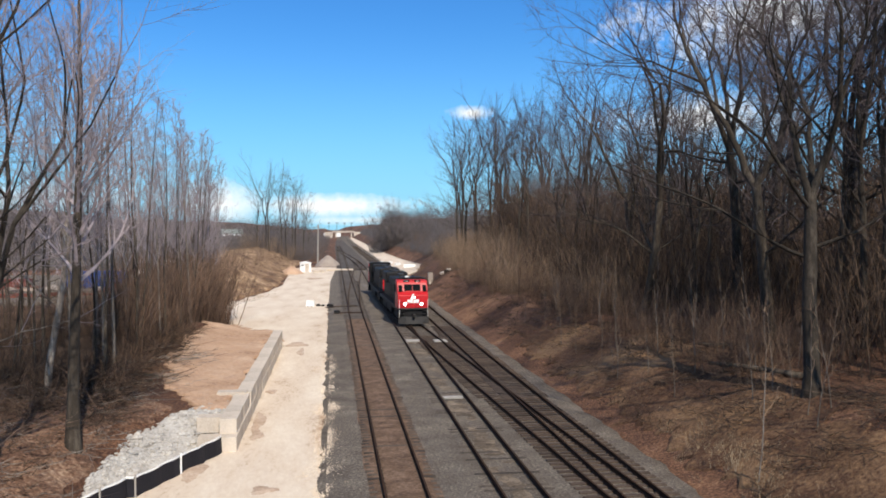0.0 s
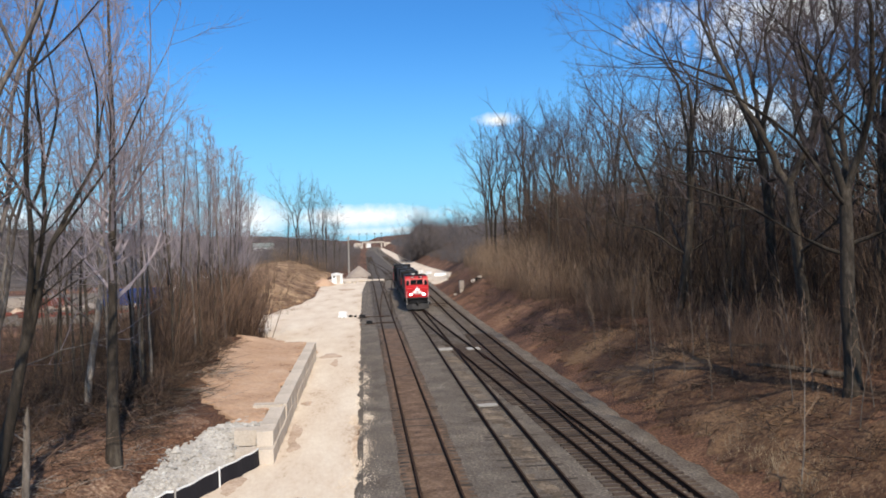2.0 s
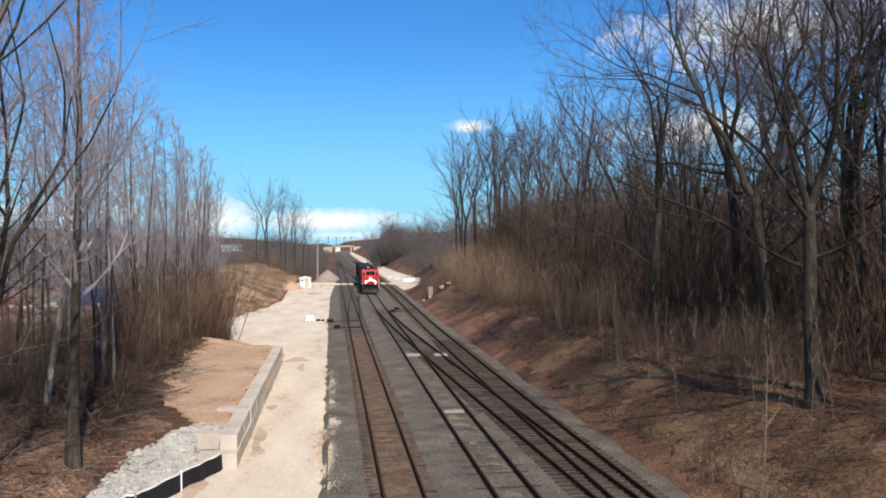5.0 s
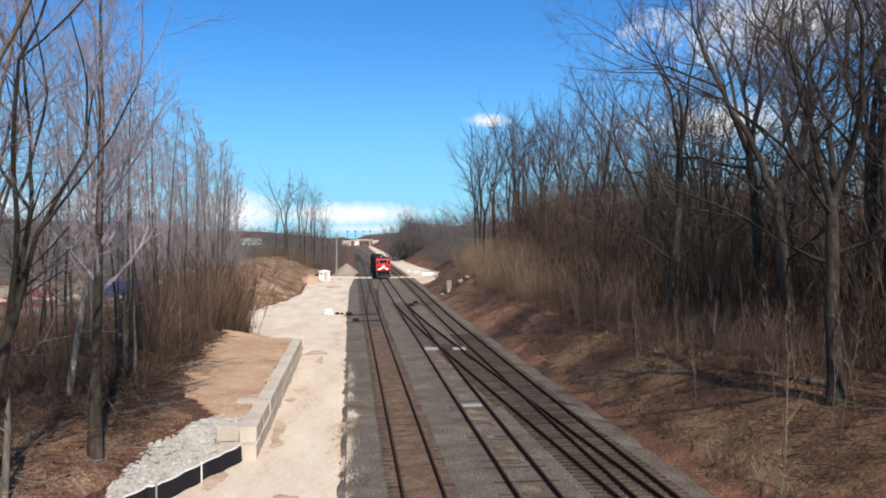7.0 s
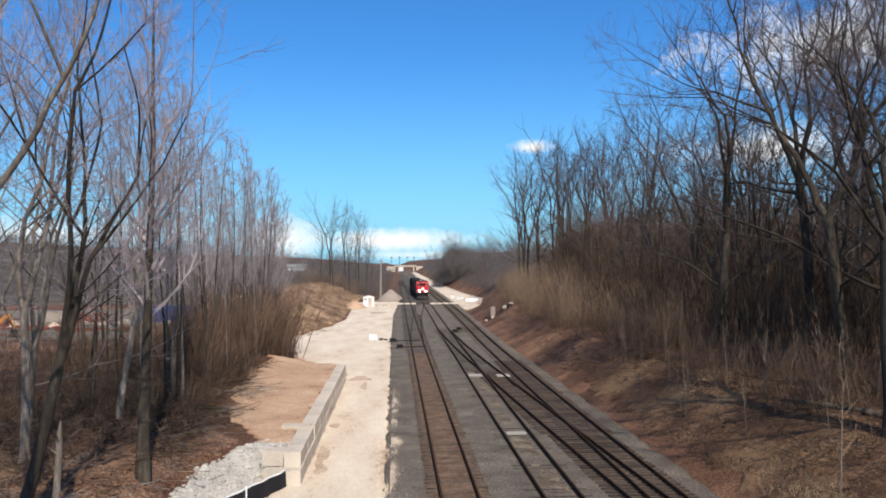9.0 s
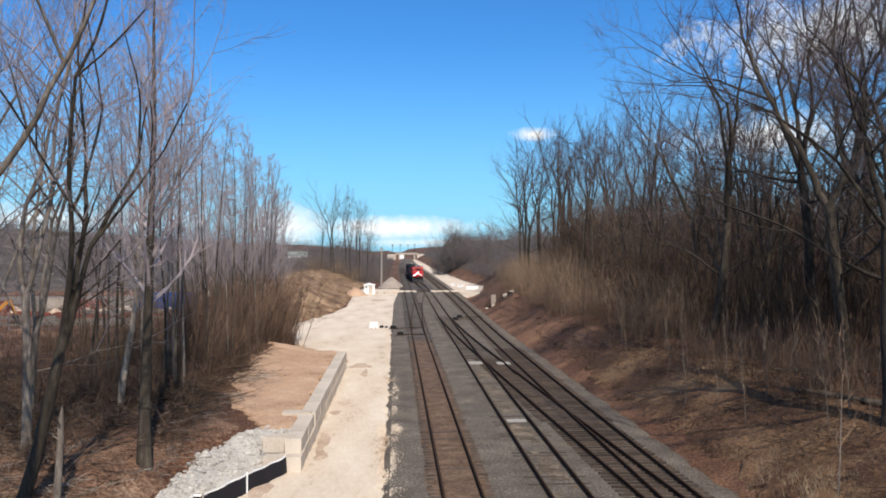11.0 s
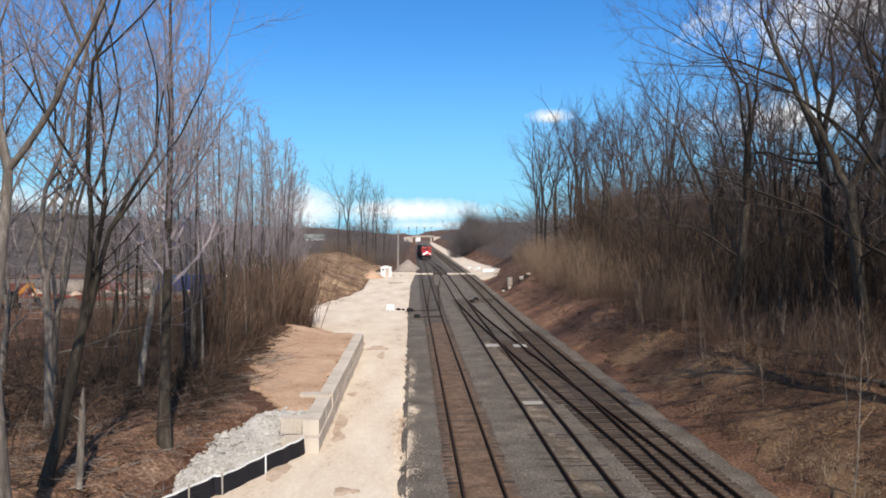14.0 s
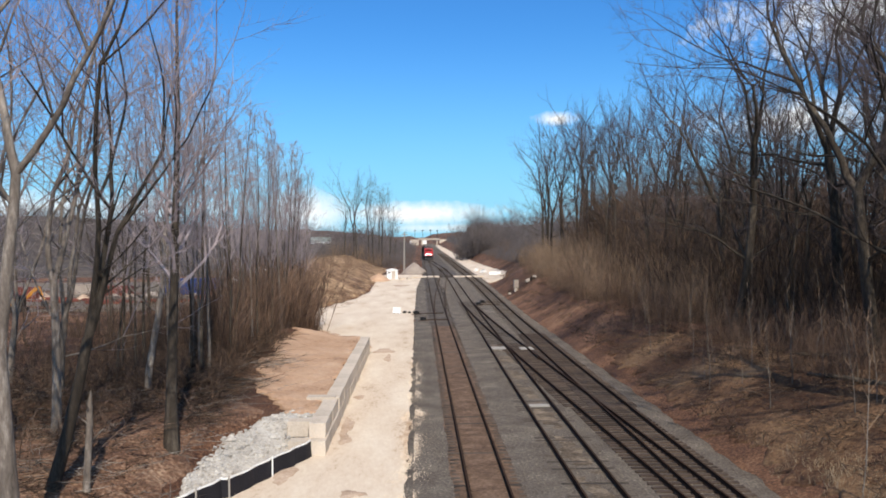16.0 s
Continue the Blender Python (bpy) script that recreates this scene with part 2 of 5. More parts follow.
M_RUST = mat("rust_red_steel", [(0.0, (0.0984, 0.0246, 0.0164)), (1.0, (0.246, 0.0738, 0.0492))], 0.8, 6.0, 0.8, 0.2, 0.01, vary=0.3)
M_ORANGE = mat("orange_paint", [(0.0, (0.3444, 0.1312, 0.0164)), (1.0, (0.492, 0.2214, 0.0328))], 0.8, 6.0, 0.5, 0.1, 0.01)
M_YARD = mat("pale_yard_dirt", [(0.0, (0.08, 0.06, 0.042)), (1.0, (0.2, 0.165, 0.125))], 0.12, 1.5, 0.95, 0.4, 0.05, space="World")
M_PEBBLE = mat("gravel_heap_stone", [(0.0, (0.1968, 0.1558, 0.123)), (1.0, (0.3772, 0.3198, 0.2706))], 0.6, 6.0, 0.95, 0.7, 0.05)
M_SLATE = mat("grey_green_roofing", [(0.0, (0.16, 0.19, 0.17)), (1.0, (0.27, 0.3, 0.27))], 0.8, 6.0, 0.8, 0.2, 0.01)
M_WOOD = mat("weathered_pole_wood", [(0.0, (0.1968, 0.1722, 0.1476)), (1.0, (0.3608, 0.328, 0.287))], 1.0, 9.0, 0.9, 0.3, 0.01, stretch=(1, 1, 0.2))
M_LAMP = glow("lit_ditch_light", (1.0, 0.96, 0.88), 22.0)
M_DIM_LAMP = glow("lit_headlight", (1.0, 0.96, 0.88), 5.0)


# ---- mesh helpers ----
def part(name, bm, material, parent=None, label="", smooth=False):
    """Links a bmesh as one mesh object, under a thing or a part."""
    me = bpy.data.meshes.new(name)
    bm.to_mesh(me)
    bm.free()
    me.materials.append(material)
    if smooth:
        me.polygons.foreach_set("use_smooth", [True] * len(me.polygons))
    ob = new(name, me)
    if parent:
        ob.parent = parent
    return tagged(ob, label)


def sheet_mesh(name, verts, faces, material, parent=None, smooth=False):
    me = bpy.data.meshes.new(name)
    me.from_pydata(verts, [], faces)
    me.materials.append(material)
    if smooth:
        me.polygons.foreach_set("use_smooth", [True] * len(me.polygons))
    me.update()
    ob = new(name, me)
    if parent:
        ob.parent = parent
    return ob


def thing(name, m, label, category, group="", kind=""):
    ob = new(name)
    ob.empty_display_size = 0.2
    ob.matrix_basis = m
    return tagged(ob, label, category, group, kind)


def box_in(bm, x0, x1, y0, y1, z0, z1, bev=0.0, m=None):
    """A box with chamfered edges, added to bm."""
    made = bmesh.ops.create_cube(bm, size=1.0)["verts"]
    for v in made:
        v.co = Vector((x0 + (v.co.x + 0.5) * (x1 - x0), y0 + (v.co.y + 0.5) * (y1 - y0), z0 + (v.co.z + 0.5) * (z1 - z0)))
    if bev:
        edges = list({e for v in made for e in v.link_edges})
        res = bmesh.ops.bevel(bm, geom=edges, offset=bev, segments=2, affect="EDGES", profile=0.5)
        made = list({v for f in res["faces"] for v in f.verts} | {v for v in made if v.is_valid})
    if m:
        for v in made:
            v.co = m @ v.co
    return made


def box(x0, x1, y0, y1, z0, z1, bev=0.0):
    bm = bmesh.new()
    box_in(bm, x0, x1, y0, y1, z0, z1, bev)
    return bm


def rod_in(bm, a, b, r0, r1=None, n=8):
    a, b = Vector(a), Vector(b)
    r1 = r0 if r1 is None else r1
    d = (b - a)
    turn = d.to_track_quat("Z", "Y").to_matrix().to_4x4()
    mm = Matrix.Translation((a + b) / 2) @ turn
    bmesh.ops.create_cone(bm, cap_ends=True, segments=n, radius1=r0, radius2=r1, depth=d.length, matrix=mm)


def rod(a, b, r0, r1=None, n=8):
    bm = bmesh.new()
    rod_in(bm, a, b, r0, r1, n)
    return bm


def prism(profile, y0, y1, axis="y"):
    """A profile of (x, z) pairs, pulled from y0 to y1 (axis 'y'), or (y, z) pulled along x."""
    bm = bmesh.new()
    rings = []
    for q in (y0, y1):
        rings.append([bm.verts.new((u, q, w) if axis == "y" else (q, u, w)) for u, w in profile])
    n = len(profile)
    for i in range(n):
        bm.faces.new((rings[0][i], rings[0][(i + 1) % n], rings[1][(i + 1) % n], rings[1][i]))
    bm.faces.new(rings[0])
    bm.faces.new(rings[1][::-1])
    bmesh.ops.recalc_face_normals(bm, faces=bm.faces)
    return bm


# ---- the lie of the land ----
def step(a, b, v):
    t = np.clip((np.asarray(v, float) - a) / (b - a), 0, 1)
    return t * t * (3 - 2 * t)


def rail_z(y):
    """Height of the rail heads: level at the bridge, then a gentle rise and a long grade."""
    return 0.9 * step(90, 190, y) + 0.006 * np.clip(np.asarray(y, float) - 200, 0, 700)


def land(x, y):
    """Height of the ground."""
    x, y = np.asarray(x, float), np.asarray(y, float)
    base = rail_z(y) - 0.5
    # bank behind the retaining wall
    kept = step(36.5, 39.5, y) * (1 - step(71, 79, y))
    left = -x - 4.3
    z = base + kept * (1.25 * step(0.0, 0.6, left) + 0.9 * step(1.5, 8, left))
    # by the silt fence the bank begins further out
    out = -x - 5.0 - 0.42 * np.clip(36.7 - y, 0, 30)
    z = z + (1 - step(36.5, 39.5, y)) * 1.9 * step(0.0, 5.5, out)
    z = z - (1.3 + 2.0 * step(60, 140, y)) * step(16, 45, -x) * (1 - step(200, 330, y))
    # grassy knoll beyond the yard road
    kx = step(7.8 + 6.5 * (1 - step(112, 150, y)), 22.0, -x) * (1 - step(28, 46, -x))
    z = z + 4.3 * kx * step(112, 150, y) * (1 - 0.45 * step(230, 330, y))
    # cutting on the other side
    toe = 13.6 + 5.6 * step(150, 195, y) * (1 - 0.25 * step(220, 330, y))
    r = x - toe
    z = z + 3.1 * step(-1.0, 6.4, r) + 1.7 * step(8, 22, r) + 3.0 * step(18, 60, r) + 4.0 * step(50, 140, r)
    z = z + 2.5 * step(60, 130, y) * step(4, 22, r)
    # far land: cutting sides and low hills
    z = z + 5.0 * step(330, 480, y) * (step(12, 30, x - 9) + step(12, 30, -x + 2)) * (1 - 0.6 * step(700, 900, y))
    z = z + 14.0 * step(260, 700, np.abs(x)) + 10 * step(900, 2400, y) + 18.0 * step(70, 260, -x) * step(270, 560, y)
    bump = 0.13 * np.sin(x * 0.83 + 1.3 * np.sin(y * 0.31)) * np.sin(y * 0.57 + 0.7 * np.sin(x * 0.41)) + 0.25 * np.sin(x * 0.21 + y * 0.13) * np.sin(y * 0.17 - x * 0.09)
    rough = np.maximum(step(1.5, 5, r), step(2.0, 7, left)) * (1 - step(170, 250, y))
    return z + bump * rough


def land_z(x, y):
    return float(land(x, y))


def grid(name, xs, ys, lift, material, parent=None):
    X, Y = np.meshgrid(xs, ys)
    Z = land(X, Y) + lift
    verts = np.stack([X, Y, Z], -1).reshape(-1, 3).tolist()
    nx = len(xs)
    faces = [(j * nx + i, j * nx + i + 1, (j + 1) * nx + i + 1, (j + 1) * nx + i) for j in range(len(ys) - 1) for i in range(nx - 1)]
    return sheet_mesh(name, verts, faces, material, parent, True)


def spread(*runs):
    """Lines of a grid: (from, to, spacing) runs."""
    out = []
    for a, b, d in runs:
        out += list(np.arange(a, b, d))
    return np.array(sorted(set(np.round(out + [runs[-1][1]], 3))))


gx = spread((-3500, -400, 300), (-400, -60, 20), (-60, -20, 2.0), (-20, -6, 0.5), (-6, -4.4, 0.2), (-4.4, -3.6, 0.2), (-3.6, 13, 1.2), (13, 32, 0.5), (32, 70, 2.0), (70, 400, 20), (400, 3500, 300))
gy = spread((-400, -20, 40), (-20, 15, 4), (15, 90, 0.8), (90, 250, 2.0), (250, 500, 10), (500, 1000, 50), (1000, 4800, 300))
ground = tagged(grid("ground", gx, gy, 0.0, M_GROUND), "leaf-strewn brown earth banks with dry grass", "ground", kind="structure")


def wobble(v, seed, size):
    v = np.asarray(v, float)
    return size * (0.5 * np.sin(v * 0.9 + seed) + 0.3 * np.sin(v * 2.3 + 2.1 * seed) + 0.35 * np.sin(v * 5.7 + 1.3 * seed) + 0.25 * np.sin(v * 11.9 + seed * 3))


def strip(name, ys, x_left, x_right, lift, material, label, category, ragged=0.15, cols=8, sunk=0.12, over=None, lump=0.0):
    """A ribbon of ground cover with uneven edges that dip into the ground."""
    ys = np.asarray(ys, float)
    xl, xr = np.interp(ys, *x_left) + wobble(ys, 1.0, ragged), np.interp(ys, *x_right) + wobble(ys, 4.0, ragged)
    u = np.concatenate([[0, 0.02], np.linspace(0.06, 0.94, cols), [0.98, 1]])
    X = xl[:, None] + (xr - xl)[:, None] * u[None, :]
    Y = np.repeat(ys[:, None], len(u), 1)
    base = land(X, Y) if over is None else over(X, Y)
    Z = base + lift + lump * (np.sin(X * 1.7 + 1.9 * np.sin(Y * 0.8)) * np.sin(Y * 1.3 + np.sin(X * 1.1)) + 0.6 * np.sin(X * 4.1 + Y * 1.7) * np.sin(Y * 3.3 - X) + 1.2 * (np.random.rand(*X.shape) - 0.5))
    Z[:, 0] -= sunk
    Z[:, -1] -= sunk
    Z[0, :] -= sunk
    Z[-1, :] -= sunk
    n = len(u)
    faces = [(j * n + i, j * n + i + 1, (j + 1) * n + i + 1, (j + 1) * n + i) for j in range(len(ys) - 1) for i in range(n - 1)]
    return tagged(sheet_mesh(name, np.stack([X, Y, Z], -1).reshape(-1, 3).tolist(), faces, material, None, True), label, category, kind="structure")


road = strip("road", np.arange(-60, 206, 0.35), ([6, 28, 31, 36.6, 37.2, 71, 75, 83, 92, 97, 113, 118, 142, 200, 206], [-11, -8.9, -7.5, -5.1, -4.35, -4.35, -5.5, -8.5, -11.5, -15.5, -15.0, -13.0, -8.6, -9.4, -8.0]),
             ([-60, 90, 100, 150, 180, 206], [-0.48, -0.5, -0.7, -0.2, 0.9, 0.7]), 0.14, M_ROAD, "pale limestone gravel service road beside the tracks", "road", 0.22, 14)
yard_road = strip("yard_road", np.arange(96.5, 113, 0.4), ([96, 104, 113], [-24, -28, -24]), ([96, 104, 113], [-13.5, -12.5, -13.5]), 0.10, M_ROAD, "pale gravel branch road", "road", 0.4, 24)
# litter strip in the lightened colour, so the left bank looks sunlit
litter = strip("litter_bank", np.arange(14, 42, 0.35), ([14, 28, 36, 42], [-22, -20, -15, -11.5]), ([14, 28, 31, 36, 40, 42], [-12.5, -9.6, -9.3, -8.9, -7.6, -9.5]), 0.09, M_LITTER, "orange-brown fallen leaves on the bank, colour lightened for sun patches", "leaf litter", 0.4, 26, 0.2, lump=0.05)
sand = strip("sandy_bank", np.arange(40.0, 90, 0.35), ([40, 44, 50, 60, 70, 79, 90], [-6.2, -8.2, -9.8, -10.2, -10.6, -11.8, -13.0]), ([40, 71, 74, 82, 90], [-4.9, -4.9, -4.4, -7.0, -10.5]), 0.15, M_SAND, "bare orange-tan sandy bank above the wall", "bank", 0.5, 26, 0.22, lump=0.05)
knoll = strip("grassy_knoll", np.arange(113, 236, 0.8), ([113, 150, 236], [-26, -34, -34]), ([113, 118, 142, 200, 236], [-17, -13.6, -9.2, -9.8, -8.5]), 0.3, M_KNOLL, "knoll covered in dry tan grass", "bank", 0.5, 40, 0.45, lump=0.12)
side_path = strip("side_path", np.arange(168, 760, 0.8), ([168, 190, 760], [13.9, 14.0, 13.4]), ([168, 178, 200, 230, 300, 420, 760], [14.6, 17.6, 20.8, 20.0, 18.6, 18.0, 17.6]), 0.16, M_ROAD, "pale sandy path beside the far track", "road", 0.35, 8)
slope_grass = strip("slope_grass", np.arange(20, 66, 0.4), ([20, 66], [14.2, 14.6]), ([20, 32, 40, 50, 66], [17, 19.5, 21.5, 20.5, 17.0]), 0.10, M_GRASS, "dry tan grass on the cutting side", "bank", 0.7, 20, lump=0.035)
ballast = strip("ballast_bed", np.arange(-62, 860, 0.8), ([-62, 90, 150, 185, 205, 330, 420, 860], [-0.6, -0.6, -0.6, 0.3, 1.2, 0.9, 0.9, 4.5]), ([-62, 150, 300, 420, 860], [13.05, 13.5, 13.6, 12.6, 15]), 0.0, M_BALLAST, "grey crushed stone track ballast", "ballast", 0.16, 16, 0.17,
                over=lambda X, Y: rail_z(Y) - 0.215)
far_bed = strip("far_track_bed", np.arange(192, 600, 1.0), ([192, 330, 420, 600], [1.2, 1.0, 0.9, 2.0]), ([192, 330, 420, 600], [9.2, 8.6, 8.0, 7.0]), 0.0, M_DARKBED, "dark brown fouled track bed beyond the crossing", "ballast", 0.25, 10, 0.05,
                over=lambda X, Y: rail_z(Y) - 0.203)
woodland_floor = strip("woodland_floor", np.arange(250, 900, 5.0), ([250, 900], [-190, -560]), ([250, 400, 900], [-6.5, -6.0, -10.0]), 1.0, M_FARFLOOR, "distant grey-brown floor of the bare woods", "ground", 0.8, 60, 1.3)
far_floor = strip("far_woodland_floor", np.arange(205, 900, 5.0), ([205, 330, 900], [23.5, 21.5, 24.0]), ([205, 900], [120, 420]), 0.8, M_FARFLOOR, "grey-brown floor of the woods beyond the path", "ground", 0.6, 50, 1.1)
yard_ground = strip("yard_ground", np.arange(150, 235, 1.5), ([150, 190, 235], [-150, -170, -150]), ([150, 190, 235], [-38, -36, -40]), 0.15, M_YARD, "pale bare dirt of a builders' yard", "ground", 1.5, 30)


# ---- tracks ----
def line_a(y):
    return 2.53 + 6.5 * step(430, 900, y)


def line_b(y):
    return 6.64 + 0.16 * step(45, 90, y) - 4.2 * step(195, 360, y)


def line_c(y):
    return 10.73 + 0.5 * step(45, 150, y) - 0.9 * step(200, 420, y)


CROSS = np.polyfit([16, 31, 44, 65, 84, 105, 122], [10.75, 10.1, 9.35, 8.6, 7.85, 7.1, 6.8], 3)


def line_cross(y):
    """From the far track over to the middle one."""
    return np.polyval(CROSS, np.clip(np.asarray(y, float), 16, 122))


def line_ab(y):
    return line_a(y) + (line_b(y) - line_a(y)) * step(92, 245, y)


RAIL = [(-0.07, -0.17), (0.07, -0.17), (0.07, -0.155), (0.012, -0.13), (0.012, -0.05), (0.036, -0.035), (0.036, 0.0), (-0.036, 0.0), (-0.036, -0.035), (-0.012, -0.05), (-0.012, -0.13), (-0.07, -0.155)]


def rail(parent, line, y0, y1, side, gap=2.0, lift=0.0):
    ys = np.arange(y0, y1 + 0.01, gap)
    xs, zs = line(ys) + side, rail_z(ys) + lift
    n = len(RAIL)
    verts = [(x + px, y, z + pz) for x, y, z in zip(xs, ys, zs) for px, pz in RAIL]
    faces = [(j * n + i, (j + 1) * n + i, (j + 1) * n + (i + 1) % n, j * n + (i + 1) % n) for j in range(len(ys) - 1) for i in range(n)]
    faces += [tuple(range(n)), tuple(range((len(ys) - 1) * n, len(ys) * n))[::-1]]
    return sheet_mesh("rail", verts, faces, M_RAIL, parent)


def tie_mesh(name, half, material):
    bm = box(-half, half, -0.115, 0.115, -0.18, 0.0, 0.0)
    me = bpy.data.meshes.new(name)
    bm.to_mesh(me)
    bm.free()
    me.materials.append(material)
    return me


def ties(parent, line, y0, y1, mesh, near, rng, gap=0.53, drop=-0.175, centre=None, far_from=24):
    """Ties of a track: those of the stretch up to near are parts, the rest is joined."""
    rest_v, rest_f = [], []
    y = y0
    base_v = [tuple(v.co) for v in mesh.vertices]
    base_f = [tuple(p.vertices) for p in mesh.polygons]
    while y < y1:
        x = float(line(y)) + rng.uniform(-0.05, 0.05)
        if centre:
            x = centre(y)
        z = float(rail_z(y)) + drop + rng.uniform(-0.012, 0.012)
        a = rng.uniform(-1.2, 1.2)
        if far_from <= y < near:
            ob = new("tie", mesh)
            ob.parent = parent
            ob.matrix_basis = pose(x, y, z, 0, 0, a)
        else:
            k = len(rest_v)
            rest_v += [(x + vx, y + vy, z + vz) for vx, vy, vz in base_v]
            rest_f += [tuple(i + k for i in f) for f in base_f]
        y += gap + rng.uniform(-0.03, 0.03)
    if rest_v:
        tagged(sheet_mesh("far_ties", rest_v, rest_f, mesh.materials[0], parent), kind="stuff")


TIE, TIE_D, LONG_TIE = tie_mesh("tie", 1.3, M_TIE), tie_mesh("tie_dark", 1.35, M_TIE_DARK), tie_mesh("switch_tie", 1.75, M_TIE_DARK)


def make_tracks():
    rng = random.Random(3)
    a = thing("railway_track", pose(0, 0, 0), "rusty brown siding track with dirt-fouled timber ties", "railway track", "tracks", "structure")
    for s in (-0.755, 0.755):
        rail(a, line_a, -60, 860, s)
    ties(a, line_a, -60, 420, TIE, 78, rng, drop=-0.186)
    for ya, yb, grow, material, label in ((-60, 90.2, 0.0, M_FOUL, "rust-brown dirt between the ties"), (90, 330, 0.25, M_DARKBED, "dark oily dirt between the ties")):
        verts, faces = [], []
        ys = np.arange(ya, yb, 0.5)
        for side0, side1 in ((-1.35 - grow, -0.85), (-0.66, 0.66), (0.85, 1.3 + grow)):
            k = len(verts)
            for y in ys:
                w = float(wobble(y, side0, 0.09 + 0.4 * grow))
                for q in (side0 + (w if side0 < -1 else 0), side1 + (w if side1 > 1 else 0)):
                    verts.append((float(line_a(y)) + q, y, float(rail_z(y)) - 0.188 + (-0.03 if abs(q) > 1 else 0.012)))
            faces += [(k + 2 * j, k + 2 * j + 1, k + 2 * j + 3, k + 2 * j + 2) for j in range(len(ys) - 1)]
        tagged(sheet_mesh("fouled_bed", verts, faces, material, a, True), label)
    b = thing("railway_track", pose(0, 0, 0), "middle main track, dark rails on grey ballast", "railway track", "tracks", "structure")
    for s in (-0.755, 0.755):
        rail(b, line_b, -60, 350, s)
    ties(b, line_b, -60, 350, TIE, 76, rng, drop=-0.221)
    verts, faces = [], []
    for j, y in enumerate(np.arange(14, 74, 0.4)):
        for q in (-0.45 + float(wobble(y * 0.7, 2.0, 0.3)), 0.4 + float(wobble(y * 0.7, 5.0, 0.3))):
            verts.append((float(line_b(y)) + q, y, float(rail_z(y)) - 0.213 + float(wobble(y, q, 0.012))))
    faces = [(2 * j, 2 * j + 1, 2 * j + 3, 2 * j + 2) for j in range(len(verts) // 2 - 1)]
    tagged(sheet_mesh("fouled_bed", verts, faces, M_DRIFT, b, True), "brown dirt drifted between the rails")
    c = thing("railway_track", pose(0, 0, 0), "far main track with dark timber ties on grey ballast", "railway track", "tracks", "structure")
    for s in (-0.755, 0.755):
        rail(c, line_c, -60, 760, s)
    ties(c, line_c, -60, 24, TIE_D, 24, rng, drop=-0.165)
    ties(c, line_c, 46, 82, TIE_D, 82, rng, drop=-0.165)
    ties(c, line_c, 82, 420, TIE, 82, rng, drop=-0.198)
    x = thing("crossover_track", pose(0, 0, 0), "crossover linking the far and middle tracks", "railway track", "tracks", "structure")
    for s in (-0.755, 0.755):
        rail(x, line_cross, 17, 119, s, lift=0.003)
    ties(x, line_cross, 24, 46, LONG_TIE, 60, rng, drop=-0.16, centre=lambda y: 0.5 * float(line_cross(y) + line_c(y)))
    ties(x, line_cross, 46.3, 74, TIE_D, 62, rng, drop=-0.172)
    ties(x, line_cross, 74, 122, TIE, 75, rng, drop=-0.2, centre=lambda y: 0.5 * float(line_cross(y) + line_b(y)))
    for y in (64.0, 66.4, 108.0):
        part("check_rail", prism([(-0.03, -0.17), (0.03, -0.17), (0.03, 0.0), (-0.03, 0.0)], y, y + 4.0), M_RAIL, x).location.x = float(line_cross(y + 2)) + (0.66 if y < 65 else -0.66)
    d = thing("crossover_track", pose(0, 0, 0), "crossover linking the siding and the middle track", "railway track", "tracks", "structure")
    for s in (-0.755, 0.755):
        rail(d, line_ab, 94, 243, s, lift=0.003)
    ties(d, line_ab, 94, 150, TIE, 94, rng, drop=-0.198, centre=lambda y: 0.5 * float(line_ab(y) + line_a(y)))
    ties(d, line_ab, 185, 243, TIE, 94, rng, drop=-0.2, centre=lambda y: 0.5 * float(line_ab(y) + line_b(y)))
    # throw rods and switch machines
    for x0, x1, y in ((8.2, 11.2, 116.0), (9.0, 12.2, 119.5), (0.4, 3.4, 96.0), (-0.4, 3.0, 104.0)):
        z = float(rail_z(y))
        m = thing("switch_machine", pose(x0, y, z - 0.2), "dark switch machine with a rod beside the rails", "switch machine", "switch machines")
        bm = box(-0.35, 0.35, -0.25, 0.25, 0, 0.42, 0.04)
        part("motor_case", bm, M_BLACK, m)
        part("throw_rod", rod((0.3, 0, 0.12), (x1 - x0, 0, 0.12), 0.05), M_RAIL, m)
        part("pedestal", box(-0.6, 0.6, -0.4, 0.4, -0.02, 0.05, 0.01), M_TIE_DARK, m)
    # pale planks laid between the rails
    for x0, y, w, n in ((6.7, 70.2, 1.15, 5), (9.05, 69.8, 1.1, 5), (6.64, 46.0, 1.1, 2)):
        p = thing("plank_panel", pose(x0, y, float(rail_z(y)) - 0.19), "pale weathered planks laid between the rails", "planks", "plank panels")
        for i in range(n):
            part("plank", box(-w / 2, w / 2, i * 0.3, i * 0.3 + 0.27, 0, 0.08, 0.008), M_PALE_TIE, p)
    # gravel crossing by the hut
    k = thing("level_crossing", pose(0, 0, 0), "pale gravel farm crossing between the rails", "level crossing", kind="structure")
    for x0, x1 in ((-1.5, 1.68), (1.92, 3.14), (3.4, 4.4), (7.65, 9.0), (9.2, 10.35), (10.6, 11.8), (12.1, 14.4)):
        bm = box(x0, x1, 186.0, 190.5, float(rail_z(188)) - 0.3, float(rail_z(188)) - 0.035, 0.03)
        part("crossing_panel", bm, M_ROAD, k)


make_tracks()


